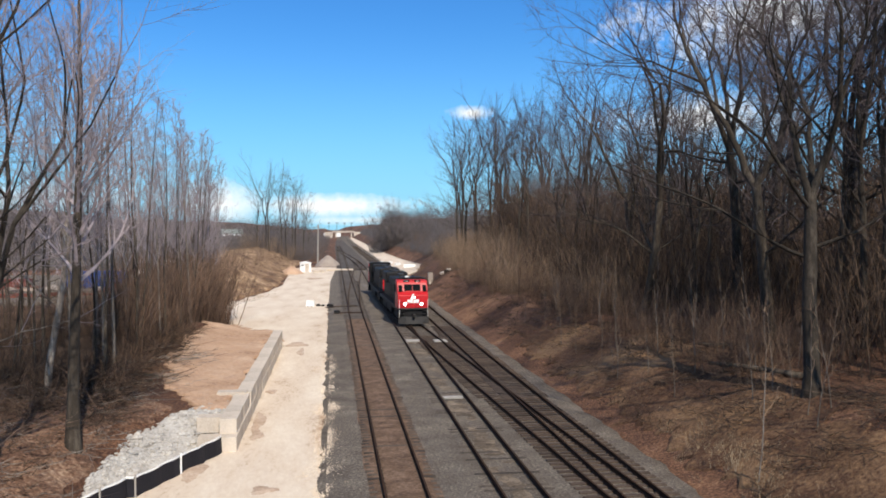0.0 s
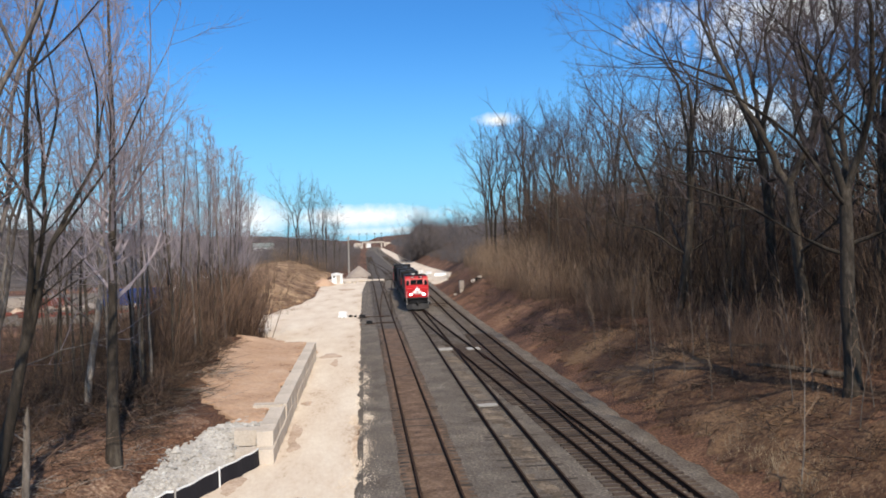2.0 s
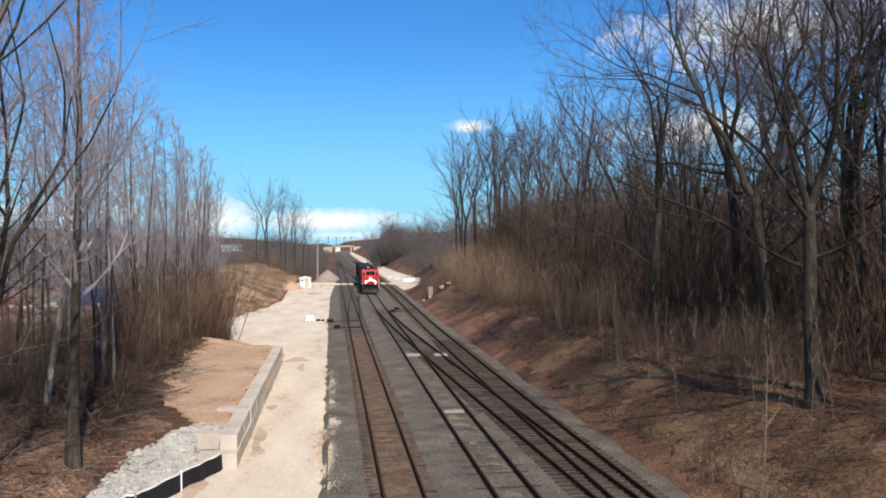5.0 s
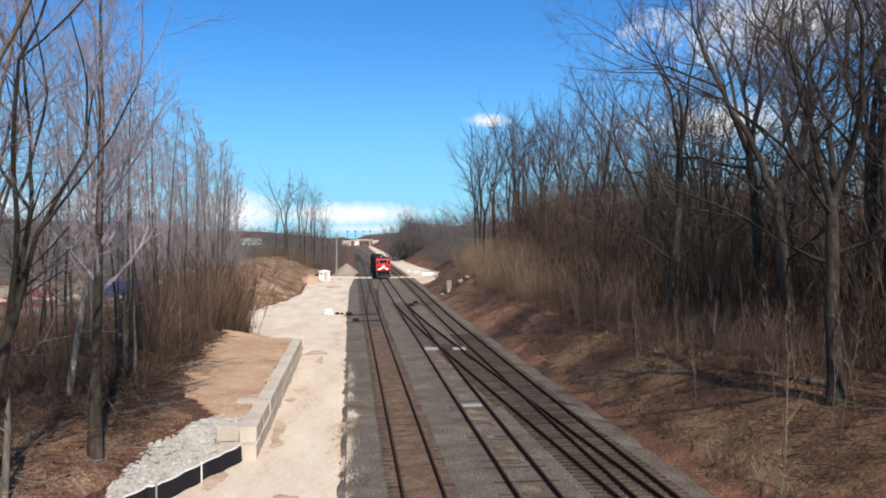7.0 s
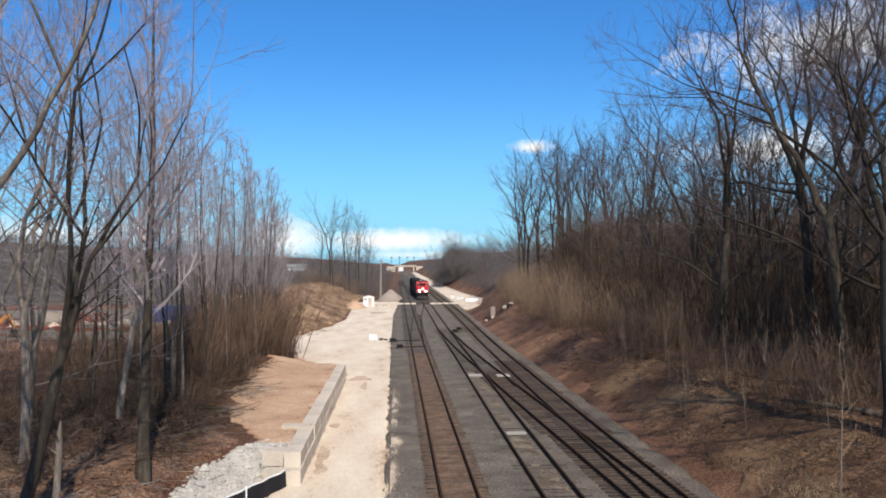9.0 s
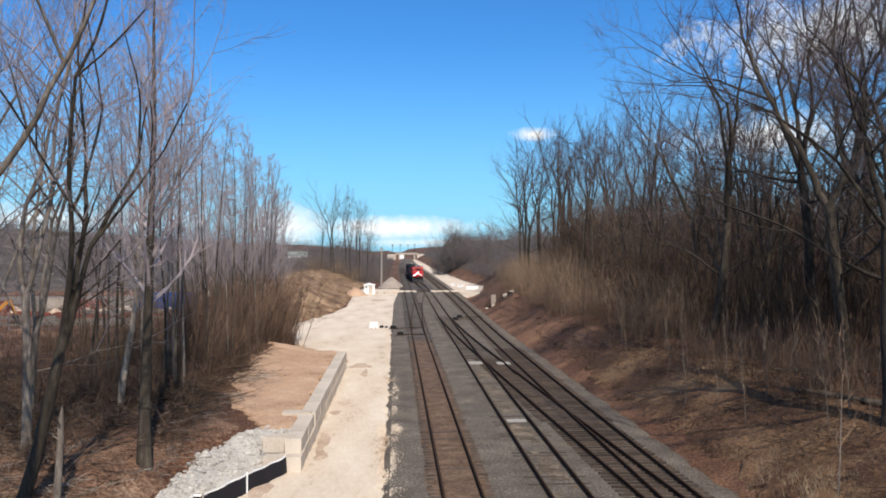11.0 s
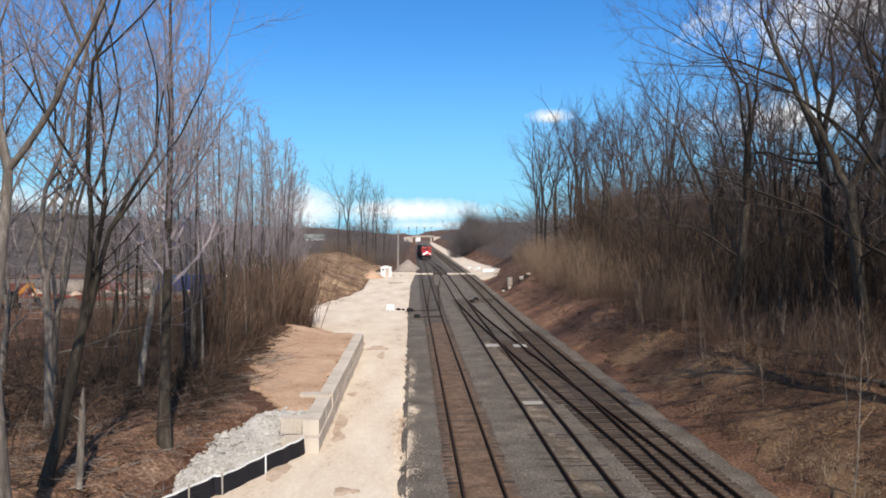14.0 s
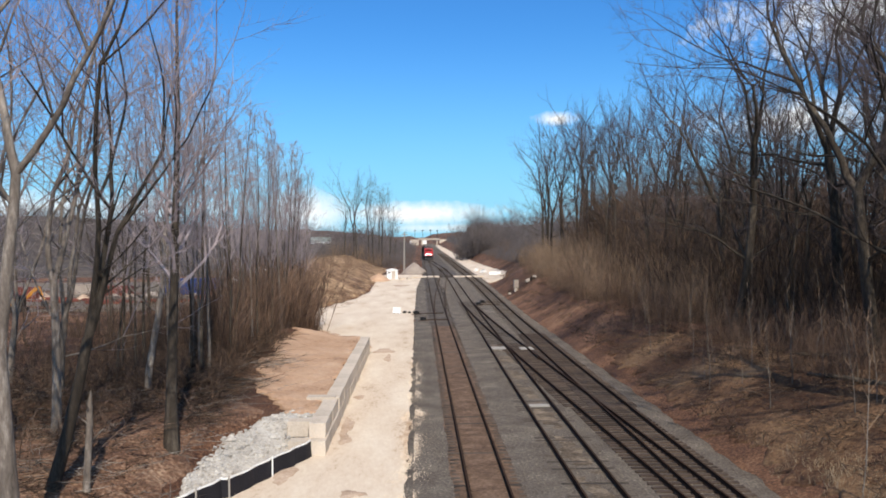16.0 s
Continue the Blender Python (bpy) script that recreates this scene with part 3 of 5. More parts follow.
# ---- retaining wall, silt fence, rubble ----
def make_wall():
    rng = random.Random(5)
    w = thing("retaining_wall", pose(0, 0, 0), "retaining wall of large pale concrete blocks", "retaining wall", kind="structure")
    meshes = []
    for i in range(3):
        bm = box(-0.37, 0.37, -0.746, 0.746, 0.0, 0.7, 0.014)
        for v in bm.verts:
            v.co += Vector((rng.uniform(-0.008, 0.008), rng.uniform(-0.002, 0.002), rng.uniform(-0.006, 0.006)))
        me = bpy.data.meshes.new("block")
        bm.to_mesh(me)
        bm.free()
        me.materials.append(M_CONC)
        meshes.append(me)
    for course in range(2):
        y = 37.6 + 0.7 * course
        while y < 70.6:
            x = -4.58 - 0.02 * course - (0.05 if y < 43.0 and course else 0.0)
            ob = new("block", meshes[rng.randrange(3)])
            ob.parent = w
            ob.matrix_basis = pose(x + rng.uniform(-0.015, 0.015), y, -0.42 + 0.702 * course - (0.05 if y < 43.0 and course else 0), 0, 0, rng.uniform(-0.6, 0.6))
            y += 1.5
    # a stub that turns into the bank, and the end blocks
    for x, y, z, a in ((-5.15, 43.6, 0.34, 90), (-5.1, 37.25, -0.42, 90), (-5.3, 38.3, 0.24, 90)):
        ob = new("block", meshes[0])
        ob.parent = w
        ob.matrix_basis = pose(x, y, z, 0, 0, a)


make_wall()


def make_fence():
    pts = [Vector((-4.85, 36.75)), Vector((-6.05, 33.8)), Vector((-7.15, 31.0)), Vector((-7.42, 31.0)), Vector((-8.0, 29.6)), Vector((-9.0, 27.2))]
    f = thing("silt_fence", pose(0, 0, 0), "black fabric silt fence with pale hem on stakes", "silt fence")
    rng = random.Random(2)
    top, low = [], []
    for p, q in zip(pts, pts[1:]):
        n = max(2, int((q - p).length / 0.25))
        for i in range(n):
            t = i / n
            c = p.lerp(q, t)
            c = c + Vector((0.04 * math.sin(i * 1.1), 0.03 * math.cos(i * 0.9)))
            g = -0.40
            h = 0.78 - 0.02 * math.sin(math.pi * t) + rng.uniform(-0.012, 0.012)
            top.append((c.x, c.y, g + h))
            low.append((c.x + 0.05, c.y - 0.03, g - 0.1))
    n = len(top)
    for name, material, z0, z1, off in (("fabric", M_FABRIC, 0.0, 1.0, 0.0), ("hem", M_WHITE, 0.93, 1.02, 0.004)):
        verts, faces = [], []
        for (tx, ty, tz), (lx, ly, lz) in zip(top, low):
            for k in (z0, z1):
                for d in (-0.012 - off, 0.012 + off):
                    verts.append((lx + (tx - lx) * k + d * 0.8, ly + (ty - ly) * k + d * 0.6, lz + (tz - lz) * k))
        for j in range(n - 1):
            a, b = 4 * j, 4 * j + 4
            faces += [(a, b, b + 2, a + 2), (a + 1, a + 3, b + 3, b + 1), (a + 2, b + 2, b + 3, a + 3), (a, a + 1, b + 1, b)]
        sheet_mesh(name, verts, faces, material, f)
    for p, m in zip(pts[1:3] + pts[4:], (M_WHITE, M_WOOD, M_WOOD, M_WOOD)):
        part("stake", box(p.x + 0.03, p.x + 0.09, p.y - 0.07, p.y - 0.02, -0.55, 0.47, 0.006), m, f)


make_fence()


def stone_in(verts, faces, c, r, rng):
    """A rough six-sided stone."""
    k = len(verts)
    ax = rng.uniform(0, 6.28)
    for zz, rr in ((-0.5, 0.7), (0.15, 1.0), (0.55, 0.6)):
        for i in range(6):
            a = ax + i * 1.047 + rng.uniform(-0.25, 0.25)
            q = r * rr * rng.uniform(0.7, 1.15)
            verts.append((c[0] + q * math.cos(a), c[1] + q * math.sin(a), c[2] + r * zz * rng.uniform(0.75, 1.2)))
    for j in range(2):
        for i in range(6):
            faces.append((k + 6 * j + i, k + 6 * j + (i + 1) % 6, k + 6 * j + 6 + (i + 1) % 6, k + 6 * j + 6 + i))
    faces.append(tuple(k + 12 + i for i in range(6)))


rubble_bed = strip("rubble_bed", np.arange(29.8, 42.0, 0.3), ([29.5, 32, 36, 39, 42], [-8.6, -8.9, -8.4, -7.3, -5.7]), ([29.5, 31.2, 36.7, 38, 42], [-8.3, -7.75, -5.25, -5.15, -5.05]), 0.05, M_RIPRAP, "pale bed of crushed limestone behind the silt fence", "rubble", 0.15, 14, 0.1, lump=0.03)


def pebble_in(verts, faces, c, r, rng):
    """A small angular stone."""
    k = len(verts)
    ax = rng.uniform(0, 6.28)
    for zz, rr in ((-0.4, 1.0), (0.5, 0.55)):
        for i in range(4):
            a = ax + i * 1.571 + rng.uniform(-0.3, 0.3)
            q = r * rr * rng.uniform(0.7, 1.2)
            verts.append((c[0] + q * math.cos(a), c[1] + q * math.sin(a), c[2] + r * zz))
    faces += [(k + i, k + (i + 1) % 4, k + 4 + (i + 1) % 4, k + 4 + i) for i in range(4)] + [(k + 4, k + 5, k + 6, k + 7)]


def make_riprap():
    rng = random.Random(8)
    verts, faces = [], []
    for _ in range(3300):
        t = rng.random()
        y = 29.5 + 12.5 * t
        # between fence and bank
        x0 = np.interp(y, [29.5, 31.2, 36.7, 38, 42], [-8.3, -7.7, -5.2, -5.1, -5.0])
        x1 = np.interp(y, [29.5, 32, 36, 39, 42], [-8.7, -9.0, -8.5, -7.4, -5.8])
        x = x0 + (x1 - x0) * rng.random()
        r = rng.uniform(0.035, 0.1) if rng.random() < 0.93 else rng.uniform(0.1, 0.2)
        stone_in(verts, faces, (x, y, land_z(x, y) + rng.uniform(0.0, 0.05)), r, rng)
    tagged(sheet_mesh("riprap", verts, faces, M_RIPRAP), "pale broken limestone rubble behind the silt fence", "rubble", kind="stuff")
    verts, faces = [], []
    heaps = [(rng.uniform(22, 64), rng.gauss(0.15, 0.4), rng.uniform(0.25, 0.9)) for _ in range(95)]
    for _ in range(9500):
        hy, hx, hs = rng.choice(heaps)
        y = hy + rng.gauss(0, hs)
        x = -0.5 + hx * 0.5 + rng.gauss(0, hs * 0.3)
        r = rng.uniform(0.01, 0.032) if rng.random() < 0.97 else rng.uniform(0.035, 0.055)
        if y > 46 and rng.random() < 0.6:
            continue
        pebble_in(verts, faces, (x, y, -0.21 if x > -0.3 else -0.3 if x > -0.45 else -0.35), r, rng)
    tagged(sheet_mesh("spilled_gravel", verts, faces, M_ROAD), "pale gravel spilled along the road edge", "gravel", kind="stuff")


make_riprap()


# ---- things along the line ----
def make_hut():
    x, y = -5.9, 181.0
    z = land_z(x, y) + 0.14
    h = thing("equipment_hut", pose(x, y, z, 0, 0, 4), "small white metal equipment hut with shallow roof", "hut")
    part("wall", box(-1.15, 1.15, -0.9, 0.9, 0.1, 2.0, 0.02), M_WHITE, h)
    part("roof", prism([(-1.3, 1.98), (1.3, 1.98), (1.3, 2.08), (0, 2.42), (-1.3, 2.08)], -1.05, 1.05), M_WHITE, h)
    d = part("door", box(-0.15, 0.65, -0.94, -0.9, 0.15, 1.85, 0.01), M_CONC, h, "pale grey metal door")
    part("door_handle", box(0.0, 0.04, -0.98, -0.94, 0.95, 1.1, 0.004), M_BLACK, d)
    part("foundation", box(-1.25, 1.25, -1.0, 1.0, -0.2, 0.1, 0.02), M_CONC, h)
    part("vent", box(-0.9, -0.45, -0.93, -0.9, 1.4, 1.7, 0.01), M_GREY_STEEL, h)
    for dx, dy, w, hh in ((2.2, 0.3, 1.3, 0.45), (3.6, 0.5, 1.1, 0.5), (-2.0, -0.6, 0.7, 0.6)):
        b = thing("concrete_lump", pose(x + dx, y + dy, land_z(x + dx, y + dy) + 0.13, 0, 0, 12 * dx), "pale concrete block lying near the hut", "concrete block", "loose blocks")
        part("lump", box(-w / 2, w / 2, -0.3, 0.3, 0, hh, 0.05), M_CONC, b)


make_hut()


def make_pole(x, y, h, arm=True):
    z = land_z(x, y)
    p = thing("utility_pole", pose(x, y, z, 0, 0.6, 0), "weathered pale wooden utility pole", "utility pole", "poles")
    part("shaft", rod((0, 0, -0.5), (0, 0, h), 0.27, 0.17, 10), M_WOOD, p)
    if arm:
        part("cross_arm", box(-0.9, 0.9, -0.06, 0.06, h - 0.7, h - 0.55, 0.01), M_WOOD, p)
        for dx in (-0.8, 0.0, 0.8):
            part("insulator", rod((dx, 0, h - 0.55), (dx, 0, h - 0.38), 0.05, 0.03, 8), M_WHITE, p)


make_pole(-4.05, 222.0, 10.6)


def make_heap(x, y, r, h, label, material, seed):
    rng = random.Random(seed)
    verts, faces = [], []
    rings, n = 9, 26
    z = land_z(x, y)
    for j in range(rings + 1):
        t = j / rings
        for i in range(n):
            a = i / n * 6.2832
            q = r * (1 - t) * (1 + 0.12 * math.sin(2 * a + seed) + 0.06 * math.sin(5 * a))
            verts.append((x + q * math.cos(a), y + q * math.sin(a), z - 0.1 + h * (1 - (1 - t) ** 1.25) * (0.97 + 0.05 * math.sin(3 * a)) + rng.uniform(-0.04, 0.04)))
    faces = [(j * n + i, j * n + (i + 1) % n, (j + 1) * n + (i + 1) % n, (j + 1) * n + i) for j in range(rings) for i in range(n)]
    tagged(sheet_mesh("stone_mound", verts, faces, material, None, True), label, "mound")


make_heap(-1.4, 214.0, 3.2, 2.9, "conical heap of pinkish grey gravel", M_PEBBLE, 1)
make_heap(-8.6, 176.0, 2.6, 1.9, "mound of orange sandy soil", M_SAND, 2)


def make_barrier(x, y, length, turn, label):
    z = land_z(x, y) + 0.12
    b = thing("concrete_barrier", pose(x, y, z, 0, 0, turn), label, "barrier", "concrete barriers")
    part("body", prism([(-0.3, 0), (0.3, 0), (0.3, 0.08), (0.16, 0.32), (0.1, 0.8), (-0.1, 0.8), (-0.16, 0.32), (-0.3, 0.08)], -length / 2, length / 2), M_WHITE, b)
    for s in (-1, 1):
        part("lifting_slot", box(-0.31, 0.31, s * length * 0.25 - 0.15, s * length * 0.25 + 0.15, -0.01, 0.09, 0.0), M_BLACK, b)


make_barrier(-2.9, 107.2, 1.05, 70, "white concrete barrier block on the gravel road")
make_scrap = random.Random(31)
for dx, dy, r, m, lab in ((1.0, 0.3, 0.34, M_BLACK, "dark scrap lump beside the barrier"), (1.6, 0.1, 0.26, M_BLACK, "dark scrap lump beside the barrier"), (0.3, 1.1, 0.3, M_CONC, "pale broken concrete chunk beside the barrier"), (2.3, 0.5, 0.3, M_BLACK, "dark scrap lump beside the barrier")):
    v_list, f_list = [], []
    stone_in(v_list, f_list, (-2.9 + dx, 107.2 + dy, land_z(-2.9 + dx, 107.2 + dy) + 0.22), r, make_scrap)
    tagged(sheet_mesh("scrap_lump", v_list, f_list, m), lab, "rubble", "rubble chunks")


def make_soil_patch(x, y, rx, ry, seed, material=None, z=None):
    """A thin spill of brown soil on the gravel."""
    rng = random.Random(seed)
    n = 30
    def level(px, py):
        return land_z(px, py) if z is None else z

    verts = [(x, y, level(x, y) + 0.2)]
    for k, lift in ((0.55, 0.185), (1.0, 0.135)):
        for i in range(n):
            a = 6.2832 * i / n
            q = k * (1 + 0.22 * math.sin(3 * a + seed) + rng.uniform(-0.14, 0.14))
            px, py = x + rx * q * math.cos(a), y + ry * q * math.sin(a)
            verts.append((px, py, level(px, py) + lift))
    faces = [(0, 1 + i, 1 + (i + 1) % n) for i in range(n)] + [(1 + i, 1 + n + i, 1 + n + (i + 1) % n, 1 + (i + 1) % n) for i in range(n)]
    if material:
        return tagged(sheet_mesh("gravel_patch", verts, faces, material, None, True), "pale gravel patch spilled on the ballast", "gravel", "gravel patches")
    return tagged(sheet_mesh("soil_patch", verts, faces, M_SOIL, None, True), "thin patch of brown soil spilled on the gravel", "soil", "soil patches")


for args in ((-3.75, 42.6, 0.32, 2.2, 1), (-3.6, 39.8, 0.3, 1.0, 2), (-3.1, 71.5, 0.9, 1.6, 3), (-2.6, 67.0, 0.3, 2.0, 4), (-3.7, 50.5, 0.35, 0.7, 5), (-5.6, 34.0, 0.5, 1.3, 6), (-3.6, 160.0, 1.6, 3.0, 7), (-2.6, 31.2, 0.5, 0.5, 8)):
    make_soil_patch(*args)
make_barrier(18.3, 201.0, 2.9, 84, "white concrete barrier beside the far path")
make_barrier(16.4, 213.0, 3.4, -28, "white concrete barrier along the path edge")
make_barrier(15.2, 222.0, 3.2, -16, "white concrete barrier along the path edge")


def make_cabinet():
    x, y = 15.4, 132.5
    z = land_z(x, y) - 0.05
    c = thing("signal_cabinet", pose(x, y, z, 0, 0, 6), "pale grey trackside signal cabinet on a post", "signal cabinet")
    part("case", box(-0.38, 0.38, -0.3, 0.3, 0.5, 1.9, 0.03), M_PEBBLE, c)
    d = part("door", box(-0.33, 0.33, -0.33, -0.3, 0.56, 1.84, 0.01), M_PEBBLE, c)
    part("latch", box(0.22, 0.28, -0.36, -0.33, 1.1, 1.3, 0.004), M_BLACK, d)
    part("pedestal", box(-0.25, 0.25, -0.2, 0.2, -0.3, 0.5, 0.02), M_CONC, c)
    part("hood", box(-0.43, 0.43, -0.36, 0.34, 1.9, 1.97, 0.02), M_GREY_STEEL, c)
    rng = random.Random(4)
    for i, (dx, dy, s, m, lab) in enumerate(((2.1, 0.6, 0.55, M_CONC, "pale broken concrete chunk on the bank"), (2.7, 0.2, 0.6, M_BLACK, "dark scrap lump on the bank"), (3.1, 0.9, 0.5, M_CONC, "pale broken concrete chunk on the bank"), (2.4, -0.6, 0.35, M_BLACK, "dark scrap lump on the bank"), (-1.0, 0.4, 0.3, M_CONC, "pale broken concrete chunk on the bank"))):
        v, f = [], []
        stone_in(v, f, (x + dx, y + dy, land_z(x + dx, y + dy) + 0.1), s, rng)
        tagged(sheet_mesh("rubble_chunk", v, f, m), lab, "rubble", "rubble chunks")


make_cabinet()


def make_overpass():
    o = thing("road_overpass", pose(8.0, 800, 3.3), "pale concrete road overpass with poles on it", "bridge")
    part("deck", box(-9, 12, -4, 4, 5.4, 6.2, 0.1), M_CONC, o)
    part("parapet", box(-9, 12, -4.2, -3.9, 6.2, 7.0, 0.05), M_CONC, o)
    part("pier", box(8.6, 9.8, -3, 3, -0.5, 5.4, 0.1), M_CONC, o)
    part("pier", box(-6.0, -4.8, -3, 3, -0.5, 5.4, 0.1), M_CONC, o)
    part("abutment", box(-16, -8.5, -5, 5, -1, 5.9, 0.2), M_CONC, o)
    part("abutment", box(11.5, 18, -5, 5, -1, 5.9, 0.2), M_CONC, o)
    for x in (-12, -4.5, 3.0, 9.5):
        part("pole", rod((x, 0, 5.8), (x, 0, 15.5), 0.25, 0.16, 8), M_BLACK, o, "dark utility pole on the bridge")
        part("cross_arm", box(x - 1.4, x + 1.4, -0.1, 0.1, 14.2, 14.6, 0.01), M_BLACK, o)
    for x, w, h in ((1.0, 5.0, 4.2), (-11.0, 4.5, 3.8)):
        b = thing("far_shed", pose(x + 4, 840, 6.8), "far white shed behind the overpass", "shed", "far sheds")
        part("wall", box(-w / 2, w / 2, -3, 3, -6, h - 2.5, 0.05), M_WHITE, b)
        part("roof", prism([(-w / 2 - 0.3, h - 2.5), (w / 2 + 0.3, h - 2.5), (0, h - 1.3)], -3.2, 3.2), M_CONC, b)


make_overpass()


def make_far_house(x, y, w, h):
    z = land_z(x, y) - 1.2
    o = thing("far_house", pose(x, y, z, 0, 0, 12), "far pale house with a grey-green roof among trees", "house")
    part("wall", box(-w / 2, w / 2, -3.5, 3.5, -1.0, h, 0.04), M_WHITE, o)
    part("roof", prism([(-4.0, h - 0.1), (4.0, h - 0.1), (0, h + 2.2)], -w / 2 - 0.4, w / 2 + 0.4, "x"), M_SLATE, o)
    for dx in (-0.3, 0.0, 0.3):
        part("window", box(dx * w - 0.5, dx * w + 0.5, -3.55, -3.5, h - 2.0, h - 0.8, 0.01), M_GLASS, o)


make_far_house(-53.0, 450.0, 10.0, 3.4)


# ---- builders' yard behind the trees ----
def make_yard():
    rng = random.Random(12)

    def container(x, y, length, h, m, label, turn):
        c = thing("shipping_container", pose(x, y, land_z(x, y) + 0.15, 0, 0, turn), label, "container", "yard containers")
        bm = box(-length / 2, length / 2, -1.2, 1.2, 0.05, h, 0.03)
        part("body", bm, m, c)
        n = int(length / 0.6)
        bm = bmesh.new()
        for i in range(n):
            xx = -length / 2 + 0.3 + i * (length - 0.6) / max(1, n - 1)
            box_in(bm, xx - 0.1, xx + 0.1, -1.24, -1.2, 0.2, h - 0.15)
        part("corrugation", bm, m, c)
        for z0 in (0.0, h - 0.1):
            part("edge_rail", box(-length / 2 - 0.02, length / 2 + 0.02, -1.26, 1.26, z0, z0 + 0.14, 0.01), m, c)
        return c

    container(-51.0, 190.0, 12.2, 3.6, M_BLUE, "long dark blue corrugated container", 6)
    container(-41.0, 192.0, 3.4, 2.6, M_WHITE, "small white site container", 10)
    container(-66.5, 186.0, 6.0, 2.2, M_RUST, "rust-red site office container", -6)
    container(-36.5, 194.0, 2.4, 2.4, M_WHITE, "small white site container", 30)
    container(-75.0, 190.0, 6.1, 2.2, M_PEBBLE, "dull tan site container", 14)
    container(-84.0, 178.0, 8.0, 2.6, M_RUST, "rust-red steel shipping container in the yard", -8)
    # stacks of red steel
    for i in range(16):
        x, y = -78 + i * 2.6 + rng.uniform(-1, 1), rng.uniform(160, 176)
        s = thing("steel_stack", pose(x, y, land_z(x, y) + 0.12, 0, 0, rng.uniform(-40, 40)), "stack of rust-red steel beams on the ground", "steel stack", "steel stacks")
        for j in range(rng.randrange(3, 6)):
            part("beam", box(-2.2, 2.2, -0.6 + 0.3 * (j % 3), -0.34 + 0.3 * (j % 3), 0.35 * (j // 3), 0.35 * (j // 3) + 0.3, 0.02), M_RUST, s)
    for i in range(9):
        x, y = -80 + i * 4.4, rng.uniform(178, 186)
        make_heap(x, y, rng.uniform(1.5, 3.0), rng.uniform(0.8, 1.6), "pale heap of broken stone in the yard", M_PEBBLE if i % 2 else M_SOIL, i + 4)
    # excavator
    x, y = -72.0, 150.0
    e = thing("excavator", pose(x, y, land_z(x, y) + 0.15, 0, 0, 40), "orange tracked excavator with folded arm", "excavator")
    for s in (-1, 1):
        part("crawler", box(-2.0, 2.0, s * 1.1 - 0.3, s * 1.1 + 0.3, 0, 0.85, 0.2), M_BLACK, e)
    part("house", box(-2.0, 1.0, -1.3, 1.3, 0.95, 2.2, 0.12), M_ORANGE, e)
    part("cab", box(0.2, 1.7, -1.3, -0.3, 0.95, 2.9, 0.1), M_GLASS, e)
    part("boom", prism([(0.8, 1.5), (1.2, 1.3), (4.2, 4.0), (3.9, 4.5)], -0.1, 0.35), M_ORANGE, e)
    part("stick", prism([(3.8, 4.5), (4.3, 4.3), (5.2, 1.6), (4.9, 1.5)], -0.05, 0.3), M_ORANGE, e)
    part("bucket", prism([(4.7, 1.6), (5.4, 1.6), (5.6, 0.8), (5.0, 0.5), (4.5, 0.9)], -0.4, 0.65), M_GREY_STEEL, e)


make_yard()


# ---- bare trees ----
class Tubes:
    """Collects tapered tubes in one list of vertices and faces."""

    def __init__(self):
        self.v, self.f = [], []

    def add(self, pts, radii, sides):
        k0 = None
        for i, (p, r) in enumerate(zip(pts, radii)):
            d = (pts[min(i + 1, len(pts) - 1)] - pts[max(i - 1, 0)]).normalized()
            u = d.orthogonal().normalized()
            w = d.cross(u)
            k = len(self.v)
            if r <= 0.0:
                self.v.append(tuple(p))
                self.f += [(k0 + j, k0 + (j + 1) % sides, k) for j in range(sides)]
                return
            for j in range(sides):
                a = 6.28319 * j / sides
                q = p + (u * math.cos(a) + w * math.sin(a)) * r
                self.v.append((q.x, q.y, q.z))
            if k0 is not None:
                self.f += [(k0 + j, k0 + (j + 1) % sides, k + (j + 1) % sides, k + j) for j in range(sides)]
            k0 = k


def bent(rng, p, d, length, segs, wander, lift):
    """A wandering line from p along d."""
    pts = [p.copy()]
    d = d.normalized()
    for _ in range(segs):
        d = (d + Vector((rng.gauss(0, wander), rng.gauss(0, wander), rng.gauss(0, wander * 0.5) + lift))).normalized()
        p = p + d * (length / segs)
        pts.append(p.copy())
    return pts


def along(pts, t):
    q = t * (len(pts) - 1)
    i = min(int(q), len(pts) - 2)
    return pts[i].lerp(pts[i + 1], q - i), (pts[i + 1] - pts[i]).normalized()


